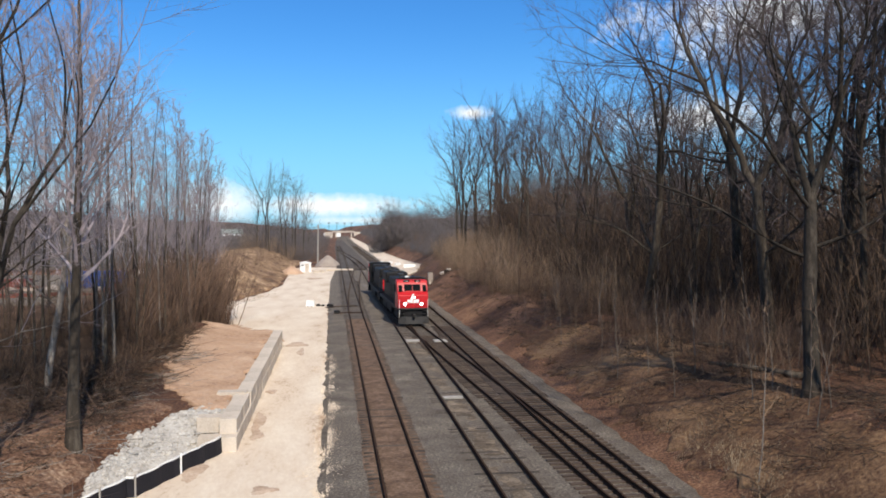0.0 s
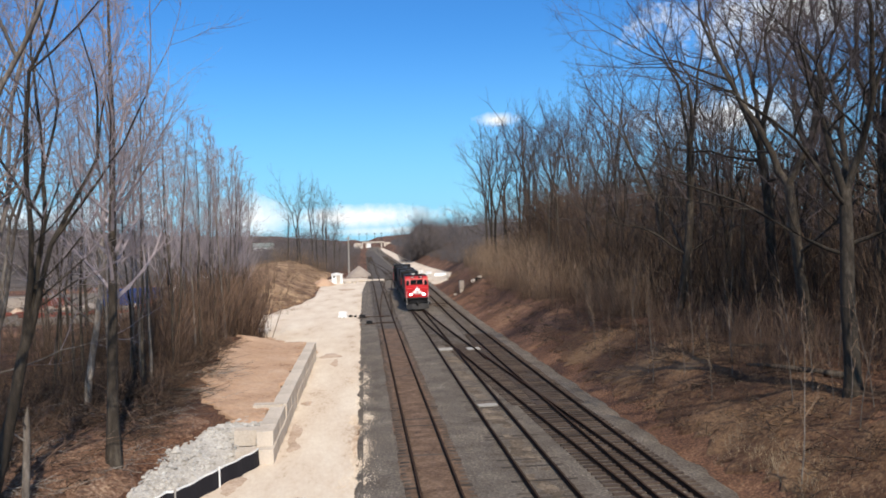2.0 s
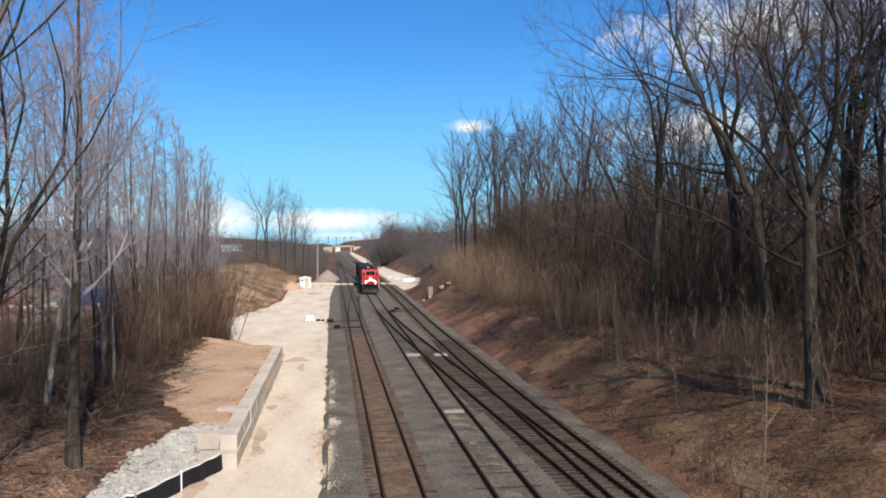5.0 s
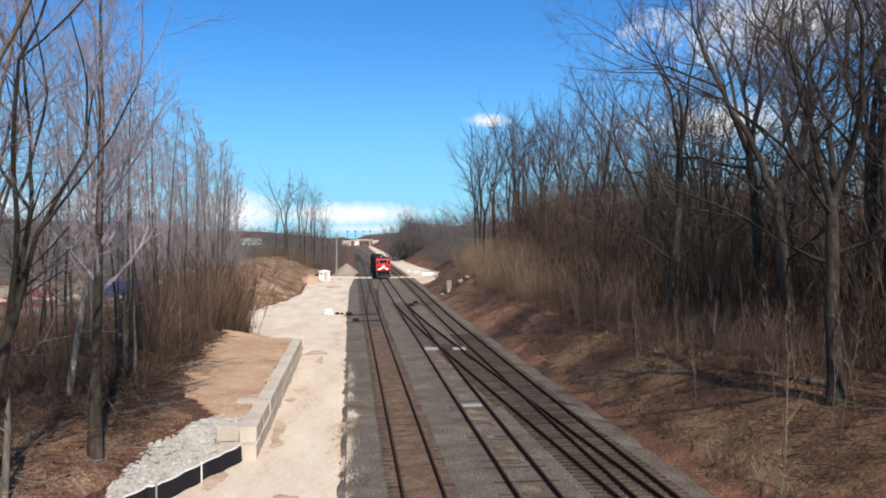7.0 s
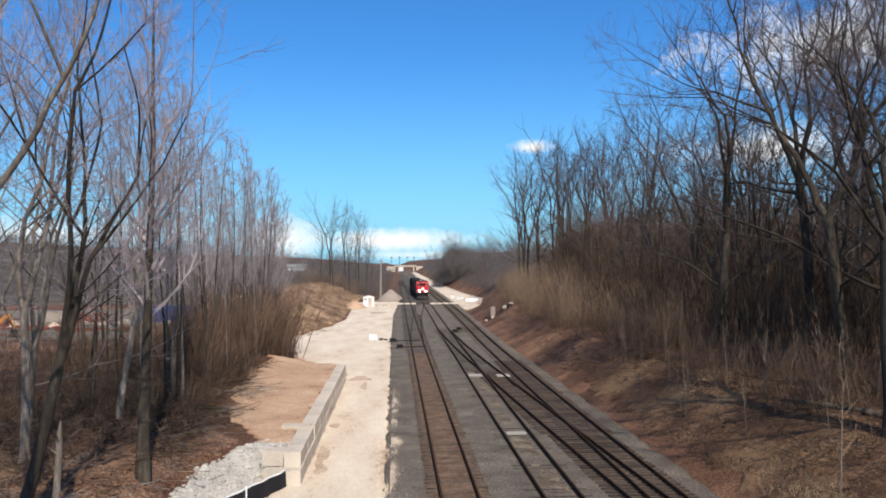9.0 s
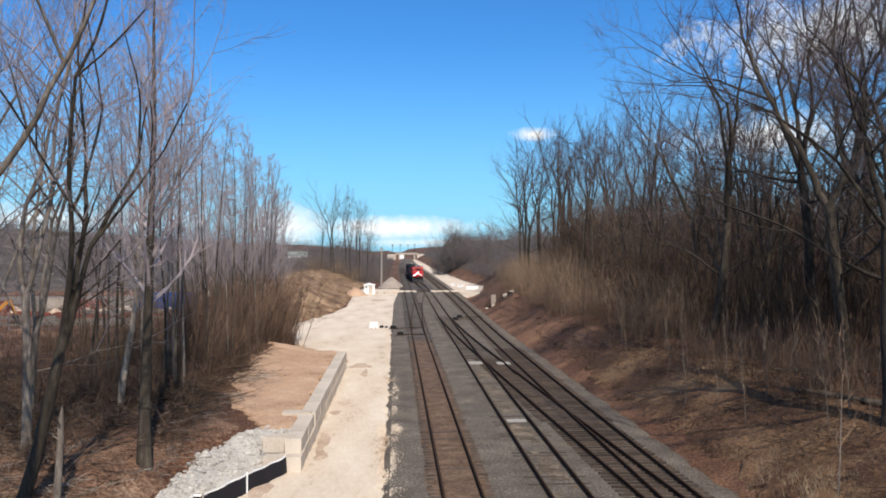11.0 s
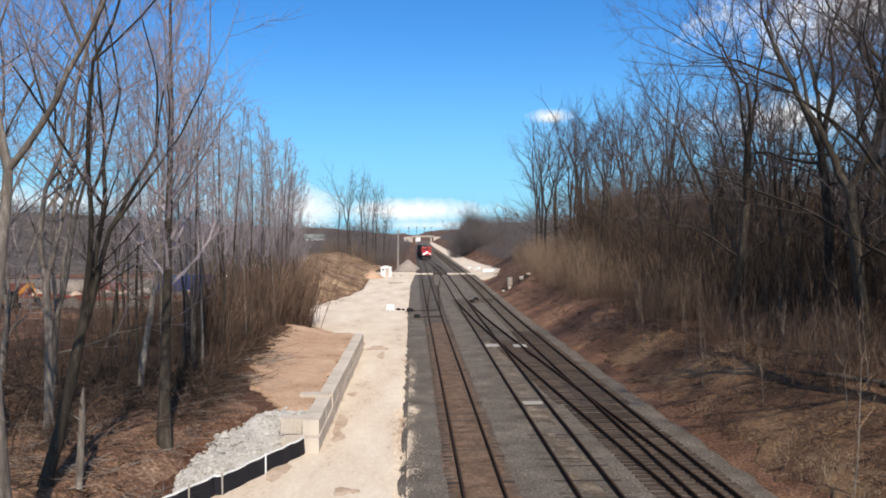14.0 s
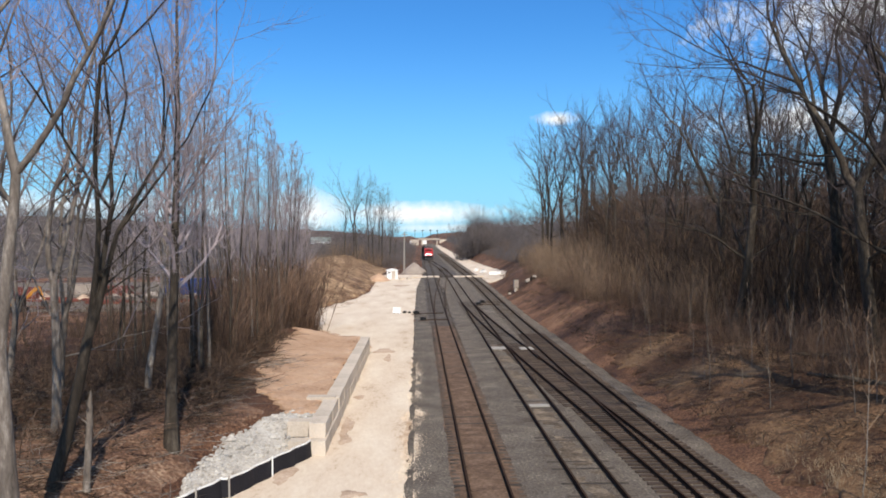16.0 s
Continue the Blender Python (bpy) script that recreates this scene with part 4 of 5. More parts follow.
def tree_meshes(seed, h, r, clear, boughs, subs, twigs, spread_deg, reach, wander=0.05, sides=7):
    """Trunk and crown of a leafless tree: height h, foot radius r, boughs from the share clear of its height upward."""
    rng = random.Random(seed)
    trunk, crown = Tubes(), Tubes()
    st = bent(rng, Vector((0, 0, -0.3)), Vector((0, 0, 1)), h, 9, wander, 0.02)
    end = 0.12
    trunk.add(st, [r * (1.5 if i == 0 else 1.0) * (1 - (1 - end) * i / 9) for i in range(10)], sides)
    for b in range(boughs):
        t = clear + (1 - clear) * (b + rng.random()) / boughs
        t = min(t, 0.985)
        p, d = along(st, t)
        a = b * 2.4 + rng.uniform(-0.5, 0.5)
        ang = radians(spread_deg * (1.15 - 0.5 * t) * rng.uniform(0.8, 1.2))
        side = Vector((math.cos(a), math.sin(a), 0))
        d1 = d * math.cos(ang) + side * math.sin(ang)
        ln = h * reach * (1.0 - 0.72 * ((t - clear) / (1 - clear))) * rng.uniform(0.7, 1.2)
        br = max(0.018, r * (1 - (1 - end) * t) * 0.5)
        pts = bent(rng, p, d1, ln, 5, 0.13, 0.07)
        crown.add(pts, [br * (1 - 0.8 * i / 5) for i in range(6)], 4)
        for s in range(subs):
            ts = 0.25 + 0.75 * (s + rng.random()) / subs
            p2, e = along(pts, min(ts, 0.98))
            e = (e + Vector((rng.gauss(0, 0.55), rng.gauss(0, 0.55), rng.gauss(0.18, 0.4)))).normalized()
            l2 = ln * 0.52 * rng.uniform(0.6, 1.2)
            sub = bent(rng, p2, e, l2, 3, 0.16, 0.06)
            r2 = max(0.009, br * 0.4 * (1 - 0.4 * ts))
            crown.add(sub, [r2, r2 * 0.75, r2 * 0.5, 0.0], 3)
            for q in range(twigs):
                p3, g = along(sub, 0.15 + 0.85 * rng.random())
                g = (g + Vector((rng.gauss(0, 0.6), rng.gauss(0, 0.6), rng.gauss(0.15, 0.5)))).normalized()
                l3 = max(0.4, l2 * 0.6 * rng.uniform(0.5, 1.2))
                crown.add([p3, p3 + g * l3], [0.0062, 0.0], 3)
    return trunk, crown


def limb_meshes(seed, h, r, fork_at, limbs, levels, first=(18, 42), wander=0.15, up=0.03, twigs=6, side_limbs=3, lean=(0.0, 0.0), grow=0.36):
    """Trunk and crown of a bare tree whose trunk breaks up into limbs that fork again and again."""
    rng = random.Random(seed)
    trunk, crown = Tubes(), Tubes()
    main = bent(rng, Vector((0, 0, -0.4)), Vector((lean[0], lean[1], 1)), h * fork_at + 0.4, 7, wander * 0.35, 0.03)
    trunk.add(main, [r * (1.55, 1.08, 1.0, 0.95, 0.91, 0.87, 0.84, 0.8)[i] for i in range(8)], 10)

    def aside(d, lo, hi):
        ax = d.orthogonal().normalized()
        ax.rotate(Matrix.Rotation(rng.uniform(0, 6.283), 3, d))
        q = d.copy()
        q.rotate(Matrix.Rotation(radians(rng.uniform(lo, hi)), 3, ax))
        return q

    def branch(p, d, ln, rr, level):
        segs = 5 if rr > 0.05 else 3
        pts = bent(rng, p, d, ln, segs, wander, up)
        last = level >= levels
        end = 0.25 if last else 0.66
        (trunk if rr > 0.03 else crown).add(pts, [rr * (1 - (1 - end) * i / segs) for i in range(segs + 1)], 7 if rr > 0.07 else (4 if rr > 0.03 else 3))
        if rr < 0.05:
            for _ in range(twigs):
                p3, g = along(pts, 0.1 + 0.9 * rng.random())
                g = aside(g, 20, 65) + Vector((0, 0, 0.12))
                crown.add([p3, p3 + g * rng.uniform(0.35, 1.1)], [0.0055, 0.0], 3)
        if last:
            return
        e = (pts[-1] - pts[-2]).normalized()
        branch(pts[-1], aside(e, 6, 24), ln * rng.uniform(0.72, 0.9), max(0.009, rr * 0.66), level + 1)
        branch(pts[-1], aside(e, 26, 52), ln * rng.uniform(0.6, 0.8), max(0.008, rr * 0.5), level + 1)
        for _ in range(2 if level < 2 else 1):
            p2, g = along(pts, rng.uniform(0.3, 0.9))
            branch(p2, aside(g, 40, 72), ln * rng.uniform(0.4, 0.62), max(0.008, rr * 0.32), level + 2)

    top = (main[-1] - main[-2]).normalized()
    turn = rng.uniform(0, 6.283)
    for k in range(limbs):
        a, q = turn + 6.283 * k / limbs + rng.uniform(-0.4, 0.4), radians(rng.uniform(*first))
        d = top * math.cos(q) + Vector((math.cos(a), math.sin(a), 0)) * math.sin(q)
        branch(main[-1] - top * rng.uniform(0, 0.08) * h * fork_at, d, h * (1 - fork_at) * grow * rng.uniform(0.85, 1.1), r * (0.7 if limbs < 3 else 0.58), 0)
    for k in range(side_limbs):
        p, d = along(main, rng.uniform(0.55, 0.95))
        branch(p, aside(d, 55, 85), h * 0.17 * rng.uniform(0.7, 1.2), r * 0.3, 2)
    return trunk, crown


def as_tree(label, bark, twig_m, meshes):
    """A tree built once; the woods are copies of it."""
    trunk, crown = meshes
    t = thing("tree", pose(0, -60, 0), label, "tree")
    sheet_mesh("trunk", trunk.v, trunk.f, bark, t, True)
    sheet_mesh("crown", crown.v, crown.f, twig_m, t)
    return t


def make_kind(label, bark, twig_m, *args, **kw):
    return as_tree(label, bark, twig_m, tree_meshes(*args, **kw))


def limb_kind(label, bark, twig_m, *args, **kw):
    return as_tree(label, bark, twig_m, limb_meshes(*args, **kw))


def plant(kind, x, y, scale=1.0, turn=0.0, tilt=(0, 0), sink=0.0, group="", label=""):
    m = pose(x, y, land_z(x, y) - sink, tilt[0], tilt[1], turn) @ Matrix.Diagonal((scale, scale, scale, 1))
    ob = copy_thing(kind, m)
    return tagged(ob, label, "", group)


GREY = "tall bare grey-brown tree without leaves"
PALE = "bare tree with pale smooth bark and no leaves"
THIN = "slender bare young tree with upright twigs"
OAK = "large spreading bare hardwood tree with gnarled limbs"
big = [limb_kind(OAK, M_BARK, M_TWIG, 211 + i, 25.0, (0.36, 0.32, 0.34)[i], (0.4, 0.36, 0.44)[i], (3, 2, 3)[i], 6, (14, 34), 0.12, 0.045, 4, 3, grow=0.32) for i in range(3)]
mid = [limb_kind(GREY, M_BARK, M_TWIG, 231 + i, 20.0, (0.2, 0.18, 0.16)[i], (0.36, 0.42, 0.5)[i], (2, 2, 2)[i], 4, (8, 22), 0.09, 0.06, 7, 3, grow=0.36) for i in range(3)]
thin = [make_kind(THIN, (M_BARK, M_PALE_BARK, M_BARK)[i], M_PALE_TWIG, 51 + i, 15.0, 0.085, 0.34, 15, 5, 9, 36, 0.18, wander=0.04) for i in range(3)]
pale = [limb_kind(PALE, M_PALE_BARK, M_PALE_TWIG, 171 + i, 20.0, 0.19, (0.22, 0.34)[i], (3, 2)[i], 5, (7, 18), 0.08, 0.07, 3, 1, grow=0.34) for i in range(2)]
sapling = [make_kind("thin pale leafless sapling on the bank", M_PALE_BARK, M_RED_BRUSH, 91 + i, 5.5, 0.028, 0.3, 7, 2, 2, 32, 0.16, wander=0.05) for i in range(2)]


def make_woods():
    rng = random.Random(21)
    # single trees that stand out on the yard side
    hero = make_kind("tall bare tree with dark trunk beside the rubble", M_BARK, M_PALE_TWIG, 8, 20.5, 0.25, 0.32, 40, 7, 12, 48, 0.225, wander=0.02)
    hero.matrix_basis = pose(-9.9, 33.3, land_z(-9.9, 33.3), 0, 0.8, 30)
    forked = limb_kind("tall bare forked tree with thick pale bark", M_PALE_BARK, M_PALE_TWIG, 15, 22.0, 0.27, 0.34, 2, 5, (5, 12), 0.06, 0.09, 5, 0, grow=0.36)
    forked.matrix_basis = pose(-10.75, 22.2, land_z(-10.75, 22.2) - 0.1, 0, -2, 60)
    leaning = limb_kind("bare dark tree leaning over the undergrowth", M_BARK, M_PALE_TWIG, 26, 19.0, 0.21, 0.28, 3, 5, (5, 13), 0.08, 0.1, 5, 0, lean=(0.26, 0.0), grow=0.34)
    leaning.matrix_basis = pose(-12.4, 28.1, land_z(-12.4, 28.1), 0, 0, 0)
    # broken stem
    snag = thing("tree_snag", pose(-11.42, 28.66, land_z(-11.42, 28.66), 0, 2, 0), "short broken pale tree stem among the brush", "dead tree")
    t = Tubes()
    pts = bent(rng, Vector((0, 0, -0.2)), Vector((0, 0, 1)), 3.7, 7, 0.03, 0.02)
    t.add(pts, [0.17, 0.135, 0.125, 0.12, 0.115, 0.11, 0.1, 0.03], 10)
    sheet_mesh("trunk", t.v, t.f, M_PALE_BARK, snag, True)
    for h, a, ln in ((1.7, 0.4, 1.3), (2.4, 3.4, 0.9), (2.9, 5.2, 0.7)):
        t = Tubes()
        t.add(bent(rng, Vector((0, 0, h)), Vector((math.cos(a), math.sin(a), 0.7)), ln, 4, 0.15, 0.0), [0.04, 0.03, 0.022, 0.015, 0.0], 5)
        sheet_mesh("branch", t.v, t.f, M_PALE_BARK, snag, True)
    for k, x, y, s, turn, tilt in ((1, -14.4, 33.3, 0.95, 140, (0, -4)), (0, -15.2, 31.0, 0.9, 250, (-2, 5)), (0, -16.5, 38.5, 0.95, 10, (0, 3)),
                                   (1, -13.0, 40.0, 0.85, 200, (0, -2)), (0, -20.5, 42, 0.9, 100, (0, 0)), (1, -18.5, 33, 0.9, 300, (0, 5))):
        plant(pale[k], x, y, s, turn, tilt, group="yard-side trees")
    for i in range(60):
        y = 43 + 51 * rng.random() ** 0.85
        x = -11.2 - 6.5 * rng.random() ** 1.5 - 0.012 * (y - 40)
        plant(rng.choice(thin), x, y, rng.uniform(0.9, 1.24), rng.uniform(0, 360), (rng.uniform(-2.5, 2.5), rng.uniform(-2.5, 2.5)), group="yard-side trees")
    for i in range(16):
        y = rng.uniform(44, 130)
        x = -21 - 18 * rng.random() - (6 if y > 90 else 0)
        plant(rng.choice(mid + thin), x, y, rng.uniform(0.55, 0.8), rng.uniform(0, 360), group="yard-side trees")
    # trees on the knoll
    for x, y, s in ((-17, 228, 1.05), (-13, 236, 0.95), (-19, 242, 1.15), (-11, 246, 1.1), (-9.0, 255, 0.9), (-15, 252, 1.2), (-21, 236, 0.8), (-12.5, 258, 1.1), (-8.0, 268, 0.75)):
        plant(rng.choice(mid), x, y, s * 1.05, rng.uniform(0, 360), group="knoll trees")
    # round copse beside the far path
    for x, y, s in ((18.5, 318, 0.62), (20.0, 312, 0.78), (21.2, 324, 0.86), (22.4, 314, 0.88), (23.6, 322, 0.86), (24.8, 316, 0.8), (26.0, 326, 0.7), (27.2, 318, 0.6), (21.8, 330, 0.85)):
        plant(mid[0], x, y, s, 47 * x, (0, 0), group="copse trees")
    # the wood above the cutting
    spots = [(19.3, 31.6, 0, 0.86, 200, -1), (24.0, 43.0, 1, 1.0, 40, 0), (23.0, 60.0, 1, 1.0, 150, -7), (27.6, 54.0, 2, 1.05, 300, -2), (29.5, 45.0, 0, 1.05, 20, 0),
             (33.5, 60, 0, 1.1, 190, 0), (29.5, 80, 1, 0.95, 90, -3)]
    for x, y, k, s, turn, tip in spots:
        plant(big[k], x, y, s, turn, (rng.uniform(-2, 2), tip), 0.1, group="cutting-side wood")
    for i in range(32):
        y = rng.uniform(36, 105)
        x = 24.5 + 18 * rng.random() ** 1.2 + 0.02 * y
        plant(rng.choice(mid), x, y, rng.uniform(0.6, 0.88), rng.uniform(0, 360), (rng.uniform(-4, 4), rng.uniform(-4, 4)), 0.1, group="cutting-side wood")
    for i in range(13):
        y = rng.uniform(31, 43)
        x = 22.5 + (y - 31) * 0.3 + 9 * rng.random()
        plant(mid[2 - i % 2], x, y, rng.uniform(0.95, 1.15), rng.uniform(0, 360), (rng.uniform(-3, 3), rng.uniform(-3, 3)), 0.1, group="cutting-side wood", label="tall straight bare tree in the wood")
    for x, y, k, s in ((22.3, 21.5, 0, 1.1), (26.2, 27.0, 1, 1.15)):
        plant(mid[k], x, y, s, 70, (0, 0), 0.1, group="cutting-side wood")
    for i in range(15):
        y = rng.uniform(88, 150)
        x = 24.5 + 0.04 * (y - 88) + 18 * rng.random() ** 1.2
        plant(rng.choice(mid), x, y, rng.uniform(0.95, 1.15), rng.uniform(0, 360), (rng.uniform(-3, 3), rng.uniform(-3, 3)), 0.1, group="cutting-side wood")
    for i in range(19):
        # a stand of vase-shaped trees further along
        y = 168 + rng.uniform(-8, 22)
        x = 25.0 + 23 * (i + rng.random()) / 19
        plant(rng.choice(mid), x, y, rng.uniform(1.3, 1.48), rng.uniform(0, 360), (rng.uniform(-2, 2), rng.uniform(-2, 2)), 0.1, group="cutting-side wood")
    for i in range(40):
        y = rng.uniform(26, 75)
        x = 15.5 + 7 * rng.random()
        plant(rng.choice(sapling), x, y, rng.uniform(0.5, 1.1), rng.uniform(0, 360), (rng.uniform(-6, 6), rng.uniform(-6, 6)), group="saplings")
    for k, x, y, s, tilt in ((0, 14.9, 27.6, 1.2, (0, -3)), (1, 16.4, 38.5, 0.75, (0, 2)), (0, 15.8, 45.0, 0.9, (2, -2)), (1, 17.8, 33.5, 0.9, (0, 3)), (0, 17.2, 52.0, 0.9, (0, 0)), (1, 16.2, 58.0, 0.95, (0, -2))):
        plant(sapling[k], x, y, s, 40 * x, tilt, group="saplings")
    # the first of each kind stands in the wood too
    for ob, x, y in zip(big + mid + thin + pale + sapling, (33, 35, 37, 34, 38, 32, -18, -20, -16, -22, -24, 19, 20.5), (33, 52, 64, 78, 88, 97, 60, 70, 76, 34, 44, 58, 63)):
        ob.matrix_basis = pose(x, y, land_z(x, y) - 0.1, 0, 0, 9 * x)


make_woods()


# ---- brush and far woods: too many stems to count ----
def clump(seed, stems, h, spread_r, twig, stout=0.006, fan=0.3, segs=3):
    """Vertices and triangles of one tangle of stems."""
    rng = random.Random(seed)
    t = Tubes()
    for _ in range(stems):
        a, q = rng.uniform(0, 6.28), spread_r * math.sqrt(rng.random())
        p = Vector((q * math.cos(a), q * math.sin(a), -0.1))
        hh = h * rng.uniform(0.45, 1.1)
        pts = bent(rng, p, Vector((rng.gauss(0, fan), rng.gauss(0, fan), 1)), hh, segs, 0.17, 0.0)
        r = stout * hh + 0.004
        t.add(pts, [r * (1 - 0.25 * i) for i in range(segs)] + [0.0], 3)
        for _ in range(twig):
            p2, e = along(pts, rng.uniform(0.2, 0.98))
            e = (e + Vector((rng.gauss(0, 0.5), rng.gauss(0, 0.5), rng.gauss(0.1, 0.3)))).normalized()
            ln = hh * rng.uniform(0.15, 0.38)
            t.add([p2, p2 + e * ln], [r * 0.55, 0.0], 3)
    return t


def tangle(seed, stems, reach, spread_r, twig):
    """Arching and fallen stems that lie across one another."""
    rng = random.Random(seed)
    t = Tubes()
    for _ in range(stems):
        a, q = rng.uniform(0, 6.28), spread_r * math.sqrt(rng.random())
        p = Vector((q * math.cos(a), q * math.sin(a), rng.uniform(-0.05, 0.25)))
        ln = reach * rng.uniform(0.5, 1.15)
        pts = bent(rng, p, Vector((rng.gauss(0, 0.8), rng.gauss(0, 0.8), rng.uniform(0.1, 1.1))), ln, 3, 0.22, -0.16)
        for v in pts:
            v.z = max(v.z, -0.05)
        r = rng.uniform(0.01, 0.032)
        t.add(pts, [r, r * 0.8, r * 0.55, 0.0], 3)
        for _ in range(twig):
            p2, e = along(pts, rng.uniform(0.2, 0.98))
            e = (e + Vector((rng.gauss(0, 0.7), rng.gauss(0, 0.7), rng.gauss(0.15, 0.4)))).normalized()
            t.add([p2, p2 + e * ln * rng.uniform(0.12, 0.35)], [r * 0.5, 0.0], 3)
    return t


def scatter(name, clumps, spots, material, label, category):
    """Many clumps in one mesh; a spot is x, y, scale, turn."""
    rng = random.Random(len(spots))
    data = []
    for c in clumps:
        loops = [i for f in c.f for i in f]
        data.append((np.array(c.v), np.array(loops), np.array([len(f) for f in c.f])))
    vs, ls, ns, k = [], [], [], 0
    for x, y, s, a in spots:
        v, l, n = data[rng.randrange(len(data))]
        ca, sa = math.cos(a) * s, math.sin(a) * s
        vs.append(np.stack([v[:, 0] * ca - v[:, 1] * sa + x, v[:, 0] * sa + v[:, 1] * ca + y, v[:, 2] * s + land_z(x, y)], -1))
        ls.append(l + k)
        ns.append(n)
        k += len(v)
    vs, ls, ns = np.concatenate(vs), np.concatenate(ls), np.concatenate(ns)
    me = bpy.data.meshes.new(name)
    me.vertices.add(len(vs))
    me.vertices.foreach_set("co", vs.ravel())
    me.loops.add(len(ls))
    me.loops.foreach_set("vertex_index", ls)
    me.polygons.add(len(ns))
    starts = np.concatenate([[0], np.cumsum(ns)[:-1]])
    me.polygons.foreach_set("loop_start", starts)
    me.update(calc_edges=True)
    me.validate()
    me.materials.append(material)
    return tagged(new(name, me), label, category, kind="stuff")


def make_brush():
    rng = random.Random(77)
    low = [clump(200 + i, 16, 2.6, 1.3, 6, 0.004) for i in range(4)]
    tall = [clump(300 + i, 13, 5.5, 1.4, 6, 0.0042, 0.15) for i in range(4)]
    far = [clump(400 + i, 7, 11.0, 3.0, 5, segs=2) for i in range(4)]
    heap = [tangle(450 + i, 15, 2.4, 1.2, 5) for i in range(5)]
    spots = []
    for _ in range(170):
        y = rng.uniform(40, 92)
        x = -11.4 - 0.02 * (y - 40) - 20 * rng.random() ** 1.3
        spots.append((x, y, rng.uniform(0.5, 1.2), rng.uniform(0, 6.28)))
    for _ in range(24):
        y = rng.uniform(27, 46)
        x = -12.0 - 11 * rng.random() - 0.1 * abs(36 - y)
        spots.append((x, y, rng.uniform(0.35, 0.85), rng.uniform(0, 6.28)))
    scatter("undergrowth", low, spots, M_BRUSH, "tangled dark brown leafless undergrowth among the trees", "undergrowth")
    spots = []
    for _ in range(300):
        y = rng.uniform(35, 66)
        x = float(np.interp(y, [30, 34, 40, 51, 66], [-11.5, -9.9, -9.6, -10.4, -10.9])) - 11 * rng.random() ** 1.2
        spots.append((x, y, rng.uniform(0.4, 1.05), rng.uniform(0, 6.28)))
    for _ in range(90):
        y = rng.uniform(40, 62)
        x = -10.6 - 3.5 * rng.random()
        spots.append((x, y, rng.uniform(0.6, 1.15), rng.uniform(0, 6.28)))
    for _ in range(130):
        y = rng.uniform(29, 48)
        x = -12.0 - 12 * rng.random()
        spots.append((x, y, rng.uniform(0.5, 1.1), rng.uniform(0, 6.28)))
    for _ in range(60):
        y = rng.uniform(38, 60)
        x = float(np.interp(y, [38, 51, 60], [-8.8, -10.0, -10.3])) - 1.4 * rng.random()
        spots.append((x, y, rng.uniform(0.15, 0.4), rng.uniform(0, 6.28)))
    scatter("brush_heaps", heap, spots[::2], M_BRUSH, "fallen branches and arching stems heaped under the trees", "undergrowth")
    # every other heap takes a lighter colour, to pass for sunlit brush
    scatter("lit_brush_heaps", heap, spots[1::2], M_EDGE, "fallen branches heaped under the trees, in lighter tan as if lit", "undergrowth")
    scrub = [tangle(470 + i, 8, 1.1, 0.7, 3) for i in range(5)]
    spots = []
    for _ in range(420):
        y = 26 + 114 * rng.random() ** 1.3
        x = 14.4 + 5.0 * float(step(150, 195, y)) + 5.6 * rng.random()
        spots.append((x, y, rng.uniform(0.35, 1.0), rng.uniform(0, 6.28)))
    for _ in range(170):
        spots.append((-rng.uniform(9.4, 17), rng.uniform(24, 42), rng.uniform(0.35, 0.95), rng.uniform(0, 6.28)))
    scatter("low_scrub", scrub, spots, M_BRUSH, "low dark scrub and twigs on the banks", "undergrowth")
    bush = [clump(480 + i, 20, 3.2, 1.5, 5, 0.003) for i in range(4)]
    spots = []
    for _ in range(240):
        y = rng.uniform(36, 120)
        x = 18.6 + 6.0 * rng.random() ** 1.3
        spots.append((x, y, rng.uniform(0.45, 1.15), rng.uniform(0, 6.28)))
    for _ in range(70):
        spots.append((-rng.uniform(9.6, 30), rng.uniform(116, 232), rng.uniform(0.35, 0.8), rng.uniform(0, 6.28)))
    for _ in range(110):
        y = rng.uniform(85, 190)
        spots.append((15.2 + 3.0 * float(step(140, 190, y)) + 5 * rng.random(), y, rng.uniform(0.15, 0.45), rng.uniform(0, 6.28)))
    for _ in range(90):
        spots.append((21.5 + 12 * rng.random(), rng.uniform(180, 340), rng.uniform(0.5, 1.3), rng.uniform(0, 6.28)))
    for _ in range(60):
        spots.append((-3.2 - 10 * rng.random(), rng.uniform(232, 380), rng.uniform(0.6, 1.4), rng.uniform(0, 6.28)))
    scatter("crest_bushes", bush, spots, M_EDGE, "fine brown leafless bushes along the crest", "bushes")
    spots = []
    for _ in range(120):
        y = rng.uniform(52, 93)
        x = -13.6 - 8 * rng.random() ** 1.3
        spots.append((x, y, rng.uniform(0.4, 0.8), rng.uniform(0, 6.28)))
    for _ in range(80):
        y, x = rng.uniform(90, 150), -30 - 60 * rng.random()
        spots.append((x, y, rng.uniform(0.5, 1.0), rng.uniform(0, 6.28)))
    for _ in range(70):
        y = rng.uniform(44, 84)
        x = -14 - 17 * rng.random()
        spots.append((x, y, rng.uniform(0.4, 0.7), rng.uniform(0, 6.28)))
    scatter("tall_brush", tall, spots, M_BRUSH, "tall brown leafless thicket behind the sandy bank", "thicket")
    spots = []
    for _ in range(190):
        y = 50 + 43 * rng.random() ** 0.8
        x = -11.7 - 0.012 * (y - 50) - 2.6 * rng.random() ** 1.3
        spots.append((x, y, rng.uniform(0.7, 1.2) + 0.6 * float(step(60, 90, y)) * rng.random(), rng.uniform(0, 6.28)))
